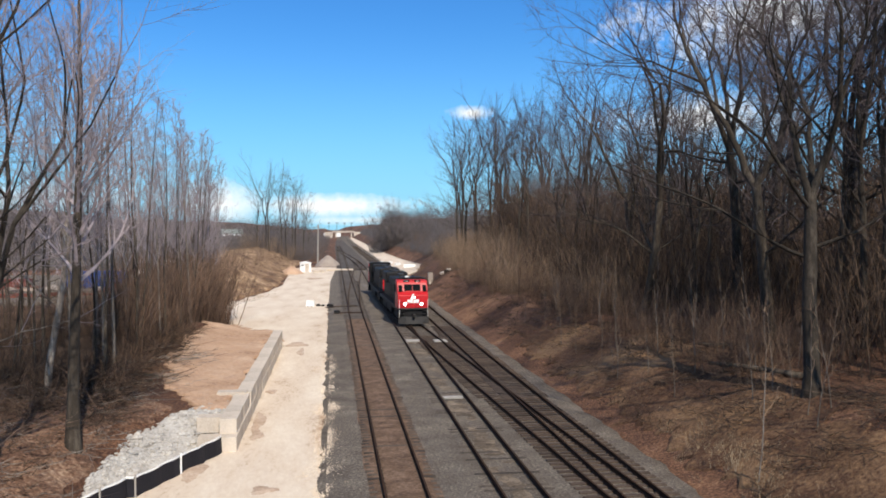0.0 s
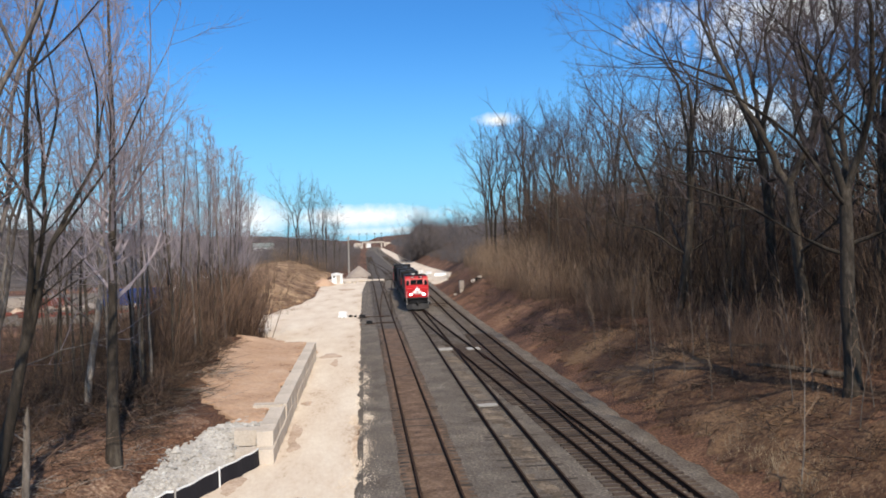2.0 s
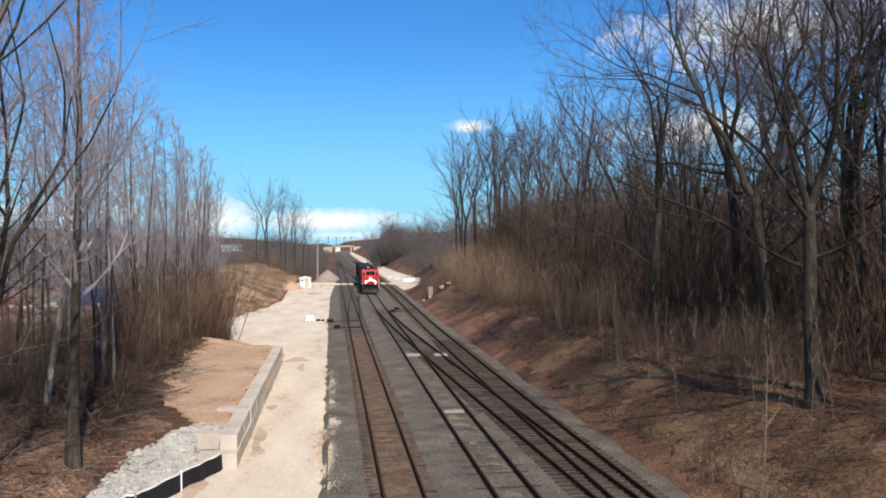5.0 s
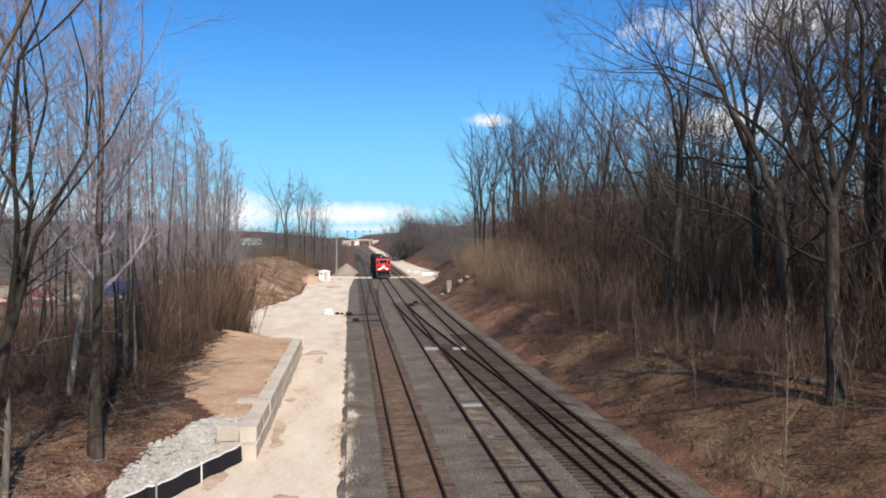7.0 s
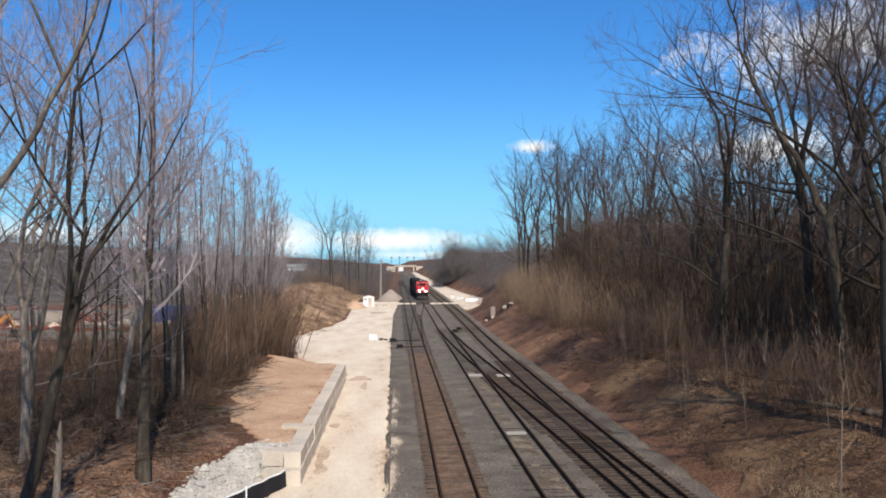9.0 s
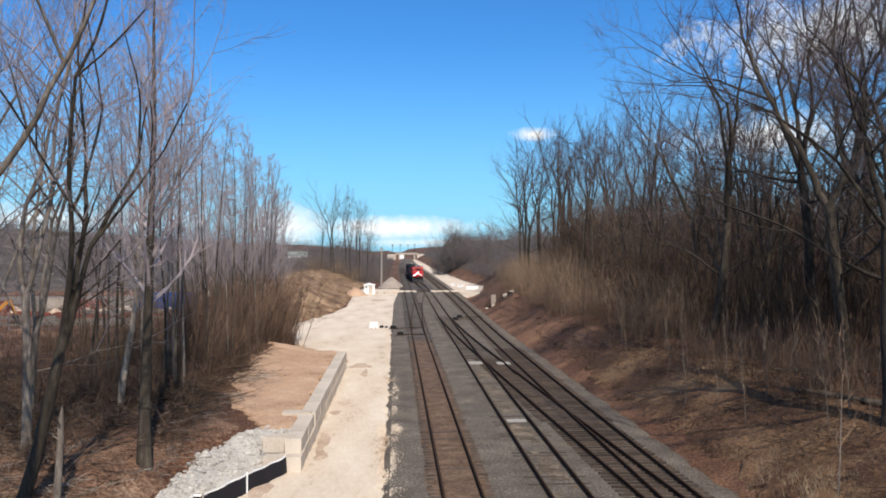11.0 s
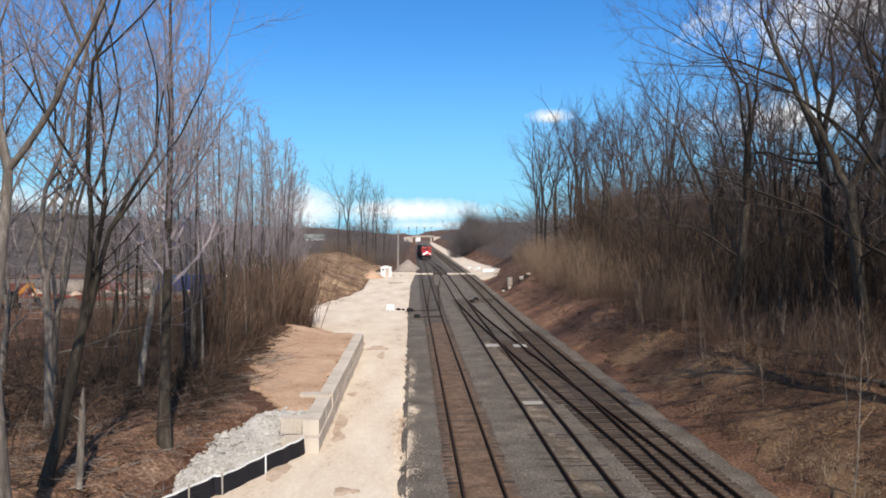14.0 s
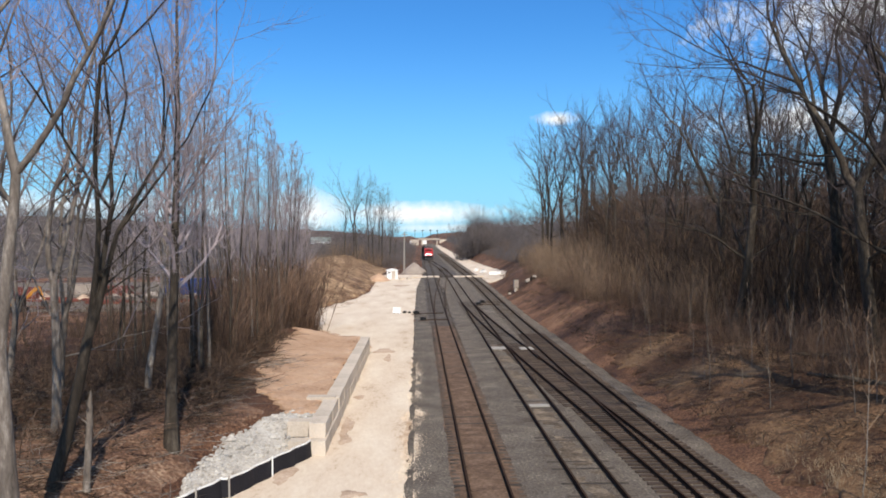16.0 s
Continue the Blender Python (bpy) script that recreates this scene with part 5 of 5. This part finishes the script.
    scatter("edge_thicket", tall, spots, M_EDGE, "tall tan-brown leafless thicket beside the gravel road", "thicket")
    spots = []
    for _ in range(460):
        y = rng.uniform(62, 190)
        x = 18.0 + 4.6 * float(step(135, 165, y)) + 14 * rng.random() ** 1.2 + (2.5 if y < 75 else 0)
        spots.append((x, y, rng.uniform(0.4, 1.05), rng.uniform(0, 6.28)))
    for _ in range(150):
        spots.append((-rng.uniform(10.5, 30), rng.uniform(125, 232), rng.uniform(0.15, 0.45), rng.uniform(0, 6.28)))
    for _ in range(130):
        spots.append((-rng.uniform(10.5, 32), rng.uniform(116, 232), rng.uniform(0.12, 0.34), rng.uniform(0, 6.28)))
    for _ in range(50):
        spots.append((-rng.uniform(9, 26), rng.uniform(222, 262), rng.uniform(0.5, 1.0), rng.uniform(0, 6.28)))
    scatter("sapling_thicket", tall, spots, M_RED_BRUSH, "reddish brown leafless sapling thicket on the cutting", "thicket")
    spots = []
    for _ in range(90):
        y = rng.uniform(24, 120)
        x = 22 + 30 * rng.random()
        spots.append((x, y, rng.uniform(0.4, 1.0), rng.uniform(0, 6.28)))
    for _ in range(70):
        y = rng.uniform(26, 75)
        x = 15.5 + 6 * rng.random()
        spots.append((x, y, rng.uniform(0.12, 0.3), rng.uniform(0, 6.28)))
    deep = []
    for _ in range(310):
        y = rng.uniform(26, 115)
        x = 24.5 + 16 * rng.random() - 2.5 * float(step(50, 70, y))
        deep.append((x, y, rng.uniform(0.7, 1.6), rng.uniform(0, 6.28)))
    scatter("dark_thicket", tall, deep, M_BRUSH, "dense dark leafless thicket inside the wood", "thicket")
    scatter("wood_undergrowth", low, spots, M_BRUSH, "dark leafless undergrowth under the wood", "undergrowth")
    spots = []
    for _ in range(220):
        # deep wood behind the cutting, closing the view
        y = rng.uniform(25, 400)
        x = 40 + 45 * rng.random() - 10 * float(step(150, 300, y))
        spots.append((x, y, rng.uniform(0.9, 1.6), rng.uniform(0, 6.28)))
    for _ in range(260):
        y = rng.uniform(190, 560)
        x = 23 + 0.03 * (y - 190) + 22 * rng.random()
        spots.append((x, y, rng.uniform(0.35, 0.75), rng.uniform(0, 6.28)))
    for _ in range(220):
        y = rng.uniform(250, 520)
        x = -9 - 45 * rng.random() + 6 * float(step(330, 480, y))
        spots.append((x, y, rng.uniform(0.5, 0.95), rng.uniform(0, 6.28)))
    for _ in range(380):
        y = 236 + 460 * rng.random() ** 1.4
        x = -2.6 - 0.004 * (y - 236) - 20 * rng.random() ** 1.2
        spots.append((x, y, rng.uniform(0.3, 0.62), rng.uniform(0, 6.28)))
    for _ in range(110):
        y = rng.uniform(232, 330)
        x = -9.5 - 24 * rng.random() ** 1.3
        spots.append((x, y, rng.uniform(0.4, 0.85), rng.uniform(0, 6.28)))
    for _ in range(240):
        y = rng.uniform(420, 900)
        x = -30 - 0.7 * (y - 60) * rng.random()
        spots.append((x, y, rng.uniform(0.9, 1.5), rng.uniform(0, 6.28)))
    for _ in range(420):
        y = rng.uniform(230, 640)
        x = -45 - (0.62 * y - 30) * rng.random()
        spots.append((x, y, rng.uniform(0.6, 1.3), rng.uniform(0, 6.28)))
    for _ in range(170):
        y = rng.uniform(500, 1300)
        x = rng.choice((-1, 1)) * rng.uniform(16, 200) + 9
        spots.append((x, y, rng.uniform(0.7, 1.2), rng.uniform(0, 6.28)))
    scatter("far_woods", far, spots, M_FARWOOD, "distant leafless grey-brown woods", "woods")
    # rounded dense tree group by the far path
    dome = [clump(500 + i, 26, 9.0, 3.5, 9, segs=2) for i in range(2)]
    spots = []
    for _ in range(34):
        x = rng.uniform(17.0, 27.0)
        spots.append((x, rng.uniform(308, 335), (1.55 - 0.02 * (x - 22.0) ** 2) * rng.uniform(0.8, 1.0), rng.uniform(0, 6.28)))
    spots += [(-rng.uniform(0.28, 0.62) * d, d, rng.uniform(0.9, 1.35), rng.uniform(0, 6.28)) for d in [rng.uniform(270, 560) for _ in range(56)]]
    spots += [(rng.choice((-1, 1)) * rng.uniform(20, 0.22 * d) + 8, d, rng.uniform(1.0, 1.5), rng.uniform(0, 6.28)) for d in [rng.uniform(480, 980) for _ in range(44)]]
    scatter("dense_copse", dome, spots, M_FARWOOD, "dense rounded copse of bare grey trees", "woods")
    spots = []
    for _ in range(120):
        y = rng.uniform(26, 165)
        spots.append((rng.uniform(36, 56) - 6 * float(step(90, 150, y)), y, rng.uniform(0.95, 1.5), rng.uniform(0, 6.28)))
    scatter("deep_wood", dome, spots, M_BRUSH, "dense dark leafless depth of the wood", "woods")
    # dry grass tufts on the banks
    tuft = [clump(600 + i, 10, 0.6, 0.5, 0, segs=2) for i in range(3)]
    spots = [(rng.uniform(14.2, 21.5), rng.uniform(24, 70), rng.uniform(0.5, 1.3), rng.uniform(0, 6.28)) for _ in range(420)]
    spots += [(-rng.uniform(9.5, 34), rng.uniform(114, 225), rng.uniform(0.8, 1.8), rng.uniform(0, 6.28)) for _ in range(260)]
    spots += [(-rng.uniform(9.5, 18), rng.uniform(24, 44), rng.uniform(0.35, 0.95), rng.uniform(0, 6.28)) for _ in range(160)]
    scatter("dry_tufts", tuft, spots, M_GRASS, "dry tan grass tufts on the banks", "grass")
    spots = [(-rng.uniform(9.4, 33), rng.uniform(115, 232), rng.uniform(1.2, 2.8), rng.uniform(0, 6.28)) for _ in range(420)]
    scatter("knoll_grass", tuft, spots, M_KNOLL, "long dry tan grass on the knoll", "grass")
    spots = [(rng.gauss(15.3, 0.6), rng.gauss(30.0, 2.4), rng.uniform(0.5, 1.1), rng.uniform(0, 6.28)) for _ in range(110)]
    spots += [(rng.uniform(14.6, 19.5), rng.uniform(26, 46), rng.uniform(0.25, 0.6), rng.uniform(0, 6.28)) for _ in range(150)]
    scatter("pale_tufts", tuft, spots, M_PALE_GRASS, "bleached dead grass tufts near the ballast", "grass")
    # sticks on the ground
    t_sets = []
    for i in range(3):
        t = Tubes()
        for _ in range(14):
            a, q, ln = rng.uniform(0, 6.28), rng.uniform(0, 1.6), rng.uniform(0.4, 1.9)
            p = Vector((q * math.cos(a * 3), q * math.sin(a * 3), rng.uniform(0.03, 0.2)))
            d = Vector((math.cos(a), math.sin(a), rng.uniform(-0.06, 0.25)))
            t.add([p, p + d * ln * 0.5, p + d * ln + Vector((0.1, 0, 0.05))], [0.014, 0.011, 0.0], 3)
        t_sets.append(t)
    spots = [(rng.uniform(15.5, 24), rng.uniform(25, 72), rng.uniform(0.5, 1.2), rng.uniform(0, 6.28)) for _ in range(230)]
    spots += [(-rng.uniform(9.0, 18), rng.uniform(24, 56), rng.uniform(0.6, 1.3), rng.uniform(0, 6.28)) for _ in range(330)]
    scatter("fallen_sticks", t_sets, [p for i, p in enumerate(spots) if p[0] > 0 or i % 2], M_BRUSH, "fallen twigs and sticks lying on the leaf litter", "sticks")
    scatter("pale_sticks", t_sets, [p for i, p in enumerate(spots) if p[0] < 0 and not i % 2], M_PALE_BARK, "pale weathered sticks lying on the leaf litter", "sticks")
    # fallen logs; the last two, on the right bank, stand in for tree shadows
    for x, y, ln, a, r in ((-10.4, 43.5, 2.6, 8, 0.11), (-12.0, 40.0, 4.5, 30, 0.14), (-10.8, 46.5, 3.0, -20, 0.1), (19.5, 36.5, 5.0, 130, 0.16), (22.5, 43.0, 6.0, 160, 0.15)):
        pts = bent(rng, Vector((-ln / 2, 0, 0.1)), Vector((1, 0, 0.03)), ln, 5, 0.05, 0.0)
        t = Tubes()
        t.add(pts, [r, r * 0.95, r * 0.9, r * 0.8, r * 0.7, r * 0.5], 7)
        t.f += [tuple(range(6, -1, -1)), tuple(range(len(t.v) - 7, len(t.v)))]
        ob = sheet_mesh("fallen_log", t.v, t.f, M_BARK, None, True)
        ob.matrix_basis = pose(x, y, land_z(x, y) + r * 0.5, 0, 0, a)
        tagged(ob, "bare log shape on the bank, fallen log or shadow stand-in", "log", "fallen logs")


make_brush()


# ---- the train: two locomotives backing away ----
def make_loco(lead):
    """Front at y = 0 facing -y, rail heads at z = 0."""
    if lead:
        lo = thing("locomotive", pose(0, 0, 0), "red-nosed black diesel locomotive with lit lamps", "locomotive", "locomotives")
    else:
        lo = thing("locomotive", pose(0, 0, 0), "trailing black diesel locomotive with red cab", "locomotive", "locomotives")
    L = 21.6
    # frame and walkways
    part("underframe", box(-1.52, 1.52, 0.35, L - 0.35, 1.25, 1.62, 0.03), M_BLACK, lo)
    part("fuel_tank", box(-1.4, 1.4, 8.2, 13.4, 0.42, 1.25, 0.18), M_BLACK, lo)
    # cab: broad nose, sloping front, roof
    cab = part("cab", prism([(0.55, 1.5), (0.42, 1.62), (0.5, 2.9), (0.95, 3.18), (1.3, 4.0), (1.5, 4.3), (2.9, 4.36), (2.9, 1.5)], -1.54, 1.54, "x"), M_RED, lo, "glossy red cab with broad nose")
    bm = bmesh.new()
    bm.from_mesh(cab.data)
    bmesh.ops.bevel(bm, geom=list(bm.edges), offset=0.09, segments=2, affect="EDGES", profile=0.5)
    bm.to_mesh(cab.data)
    bm.free()
    part("cab_rear", box(-1.5, 1.5, 2.85, 4.3, 1.55, 4.36, 0.08), M_BLACK, cab, "black rear half of the cab")
    part("cab_roof", prism([(-1.56, 4.3), (1.56, 4.3), (1.5, 4.44), (1.1, 4.54), (-1.1, 4.54), (-1.5, 4.44)], 2.5, 4.34), M_BLACK, cab, "black cab roof")
    # windscreen halves lie on the sloping front
    def slope(z):
        return 0.95 + (z - 3.18) * 0.35 / 0.82
    for x0, x1 in ((-0.82, -0.03), (0.03, 0.82)):
        bm = bmesh.new()
        z0, z1 = 3.3, 3.92
        vs = [bm.verts.new((x, slope(z) - 0.03 - d, z)) for d in (0.0, 0.03) for x, z in ((x0, z0), (x1, z0), (x1, z1), (x0, z1))]
        for f in ((0, 1, 2, 3), (7, 6, 5, 4), (0, 4, 5, 1), (1, 5, 6, 2), (2, 6, 7, 3), (3, 7, 4, 0)):
            bm.faces.new([vs[i] for i in f])
        bmesh.ops.recalc_face_normals(bm, faces=bm.faces)
        part("windscreen", bm, M_GLASS, cab, "dark windscreen pane")
    for s in (-1, 1):
        bm = bmesh.new()
        z0, z1 = 2.95, 3.85
        vs = [bm.verts.new((x, slope(max(z, 3.18)) - 0.03 - d, z)) for d in (0.0, 0.03) for x, z in ((s * 1.02, 3.2), (s * 1.42, 3.2), (s * 1.38, 3.85), (s * 1.02, 3.85))]
        for f in ((0, 1, 2, 3), (7, 6, 5, 4), (0, 4, 5, 1), (1, 5, 6, 2), (2, 6, 7, 3), (3, 7, 4, 0)):
            bm.faces.new([vs[i] for i in f])
        bmesh.ops.recalc_face_normals(bm, faces=bm.faces)
        part("corner_window", bm, M_GLASS, cab)
        part("side_window", box(s * 1.55 - 0.02, s * 1.55 + 0.02, 2.1, 3.5, 3.1, 3.85, 0.01), M_GLASS, cab)
        part("ditch_light_case", rod((s * 0.85, 0.30, 2.02), (s * 0.85, 0.5, 2.02), 0.15, 0.15, 14), M_BLACK, cab)
        if lead:
            part("ditch_light", rod((s * 0.85, 0.25, 2.02), (s * 0.85, 0.30, 2.02), 0.12, 0.12, 14), M_LAMP, cab, "lit ditch light")
        part("headlight_case", box(s * 0.14 - 0.12, s * 0.14 + 0.12, 0.42, 0.55, 2.52, 2.76, 0.03), M_BLACK, cab)
        if lead:
            part("headlight", rod((s * 0.14, 0.38, 2.64), (s * 0.14, 0.42, 2.64), 0.08, 0.08, 12), M_DIM_LAMP, cab, "lit headlight")
        else:
            part("headlight", rod((s * 0.14, 0.38, 2.64), (s * 0.14, 0.42, 2.64), 0.09, 0.09, 12), M_WHITE, cab)
        part("number_board", box(s * 0.55 - 0.3, s * 0.55 + 0.3, 1.38, 1.6, 4.12, 4.34, 0.02), M_BLACK, cab)
        part("marking_bar", box(s * 0.55 - 0.13, s * 0.55 + 0.13, 1.355, 1.38, 4.2, 4.26, 0.0), M_WHITE, cab)
        # footsteps at the corners
        for k in range(4):
            part("footstep", box(s * 1.18 - 0.28, s * 1.18 + 0.28, 0.05, 0.33, 0.42 + 0.3 * k, 0.46 + 0.3 * k, 0.0), M_GREY_STEEL, lo)
        part("handrail", rod((s * 1.42, 0.12, 0.6), (s * 1.42, 0.12, 2.5), 0.022), M_WHITE, lo, "white handrail")
        part("side_handrail", rod((s * 1.48, 4.6, 2.65), (s * 1.48, L - 0.5, 2.65), 0.02), M_GREY_STEEL, lo)
        for y in np.arange(4.8, L - 0.4, 1.75):
            part("stanchion", rod((s * 1.48, float(y), 1.6), (s * 1.48, float(y), 2.65), 0.018, n=6), M_GREY_STEEL, lo)
    # white flowing emblem on the nose: plain bars, no letters
    bm = bmesh.new()
    for x0, x1, z0, z1 in ((-0.58, -0.06, 2.1, 2.46), (0.04, 0.58, 2.1, 2.46)):
        y = 0.42 + (z0 - 1.62) * 0.08 / 1.28
        box_in(bm, x0, x1, y - 0.03, y + 0.03, z0, z1)
    part("emblem", bm, M_WHITE, cab, "plain white emblem shape")
    bm = bmesh.new()
    for dx, dz in ((0, 0.0), (0.07, 0.07), (-0.07, 0.07), (0, 0.15)):
        box_in(bm, dx - 0.045, dx + 0.045, 0.42, 0.47, 2.84 + dz - 0.05, 2.84 + dz + 0.07)
    part("crest", bm, M_WHITE, cab, "small white crest shape")
    # hood and roof gear
    hood = part("hood", box(-1.0, 1.0, 4.3, L - 0.75, 1.62, 4.05, 0.16), M_BLACK, lo, "black engine hood")
    part("radiator", box(-1.28, 1.28, L - 6.2, L - 1.6, 3.3, 4.45, 0.14), M_BLACK, hood)
    part("blower_housing", box(-1.12, 1.12, 4.35, 6.6, 3.2, 4.3, 0.14), M_BLACK, hood)
    part("exhaust_stack", box(-0.3, 0.3, 10.2, 11.6, 4.05, 4.5, 0.04), M_GREY_STEEL, hood)
    for y in (L - 2.6, L - 4.0, L - 5.3):
        part("fan", rod((0, y, 4.43), (0, y, 4.58), 0.62, 0.6, 18), M_GREY_STEEL, hood)
    for k in range(8):
        for s in (-1, 1):
            part("hood_door", box(s * 1.0 - 0.03, s * 1.0 + 0.03, 6.9 + k * 0.95, 7.75 + k * 0.95, 1.75, 3.35, 0.015), M_BLACK, hood)
    part("horn", rod((0.3, 2.6, 4.6), (0.3, 3.1, 4.68), 0.05, 0.09, 8), M_GREY_STEEL, cab)
    part("antenna", box(-0.5, -0.1, 2.9, 3.4, 4.52, 4.66, 0.03), M_WHITE, cab)
    part("end_panel", box(-0.97, 0.97, L - 0.78, L - 0.7, 1.66, 3.98, 0.02), M_RED, hood, "red end panel")
    # front end: pilot, plough, coupler
    part("pilot_plate", box(-1.5, 1.5, 0.28, 0.42, 0.55, 1.55, 0.03), M_BLACK, lo)
    part("front_walkway", box(-1.5, 1.5, 0.05, 0.5, 1.48, 1.6, 0.02), M_GREY_STEEL, lo)
    bm = bmesh.new()
    prof = [(-1.52, 0.0), (-0.8, -0.3), (0.0, -0.42), (0.8, -0.3), (1.52, 0.0)]
    low = [bm.verts.new((x, y, 0.1)) for x, y in prof]
    high = [bm.verts.new((x * 0.98, y * 0.5 + 0.14, 0.78)) for x, y in prof]
    back_l = [bm.verts.new((x, 0.32, 0.12)) for x, y in prof]
    back_h = [bm.verts.new((x * 0.98, 0.32, 0.78)) for x, y in prof]
    for i in range(4):
        bm.faces.new((low[i], low[i + 1], high[i + 1], high[i]))
        bm.faces.new((high[i], high[i + 1], back_h[i + 1], back_h[i]))
        bm.faces.new((back_l[i], back_l[i + 1], low[i + 1], low[i]))
        bm.faces.new((back_l[i + 1], back_l[i], back_h[i], back_h[i + 1]))
    bm.faces.new((low[0], high[0], back_h[0], back_l[0]))
    bm.faces.new((low[4], back_l[4], back_h[4], high[4]))
    bmesh.ops.recalc_face_normals(bm, faces=bm.faces)
    part("snow_plough", bm, M_GREY_STEEL, lo, "dusty grey steel plough")
    for y0, y1 in ((-0.55, 0.3), (L - 0.35, L + 0.45)):
        part("coupler", box(-0.14, 0.14, y0, y1, 0.78, 1.05, 0.04), M_GREY_STEEL, lo)
    for x in (-0.6, -0.4, 0.4, 0.6):
        part("air_hose", rod((x, 0.2, 0.95), (x * 0.9, -0.12, 0.5), 0.03, n=6), M_BLACK, lo)
    for s in (-1, 1):
        part("front_handrail", rod((s * 0.25, 0.1, 1.6), (s * 0.25, 0.1, 2.2), 0.02, n=6), M_GREY_STEEL, lo)
        part("front_handrail", rod((s * 0.25, 0.1, 2.2), (s * 1.4, 0.1, 2.2), 0.02, n=6), M_GREY_STEEL, lo)
    # bogies and wheelsets
    wheels = []
    for y0 in (2.1, L - 6.1):
        b = part("bogie", box(-1.05, 1.05, y0 + 0.3, y0 + 3.7, 0.62, 1.02, 0.05), M_BLACK, lo)
        for s in (-1, 1):
            part("side_frame", prism([(y0 - 0.4, 0.6), (y0 + 0.2, 0.36), (y0 + 3.8, 0.36), (y0 + 4.4, 0.6), (y0 + 4.3, 0.92), (y0 - 0.3, 0.92)], s * 1.18 - 0.09, s * 1.18 + 0.09, "x"), M_BLACK, b)
        for k in range(3):
            y = y0 + 2.0 * k
            bm = bmesh.new()
            rod_in(bm, (-0.95, 0, 0), (0.95, 0, 0), 0.1, n=10)
            for s in (-1, 1):
                rod_in(bm, (s * 0.70, 0, 0), (s * 0.84, 0, 0), 0.51, n=20)
                rod_in(bm, (s * 0.66, 0, 0), (s * 0.70, 0, 0), 0.535, n=20)
                for q in range(4):
                    a = q * 1.5708
                    rod_in(bm, (s * 0.86, 0.28 * math.cos(a), 0.28 * math.sin(a)), (s * 0.83, 0.28 * math.cos(a), 0.28 * math.sin(a)), 0.07, n=6)
            w = part("wheelset", bm, M_GREY_STEEL, lo)
            w.location = (0, y, 0.51)
            wheels.append((w, y))
    return lo, wheels


loco_lead, wheels_lead = make_loco(True)
loco_trail, wheels_trail = make_loco(False)


def train_x(y):
    """The way it takes: over the crossover, then along the middle track."""
    return line_cross(y) + (line_b(y) - line_cross(y)) * step(108, 126, y)


def train_y(t):
    return 82.0 + 14.15 * t


def motions():
    for lo, wheels, back in ((loco_lead, wheels_lead, 0.0), (loco_trail, wheels_trail, 22.4)):
        rows = []
        for i in range(0, 81):
            t = i * 0.2
            y = train_y(t) + back
            y0, y1 = y + 4.1, y + 17.5
            x0, x1, z0, z1 = float(train_x(y0)), float(train_x(y1)), float(rail_z(y0)), float(rail_z(y1))
            yaw = -math.degrees(math.atan2(x1 - x0, y1 - y0))
            pitch = math.degrees(math.atan2(z1 - z0, y1 - y0))
            if back:   # the trailing unit faces the other way
                k = 17.5 / 13.4
                rows.append((t, pose(x0 + (x1 - x0) * k, y + 21.6, z0 + (z1 - z0) * k, -pitch, 0, yaw + 180)))
                continue
            k = -4.1 / 13.4
            rows.append((t, pose(x0 + (x1 - x0) * k, y, z0 + (z1 - z0) * k, pitch, 0, yaw)))
        walk(lo, rows)
        for w, wy in wheels:
            # rolling without slip: one row for each thirtieth of a second
            walk(w, [(i / 30.0, pose(0, wy, 0.51, (1 if back else -1) * math.degrees((train_y(i / 30.0) - 82.0) / 0.51), 0, 0)) for i in range(0, 481)])


motions()
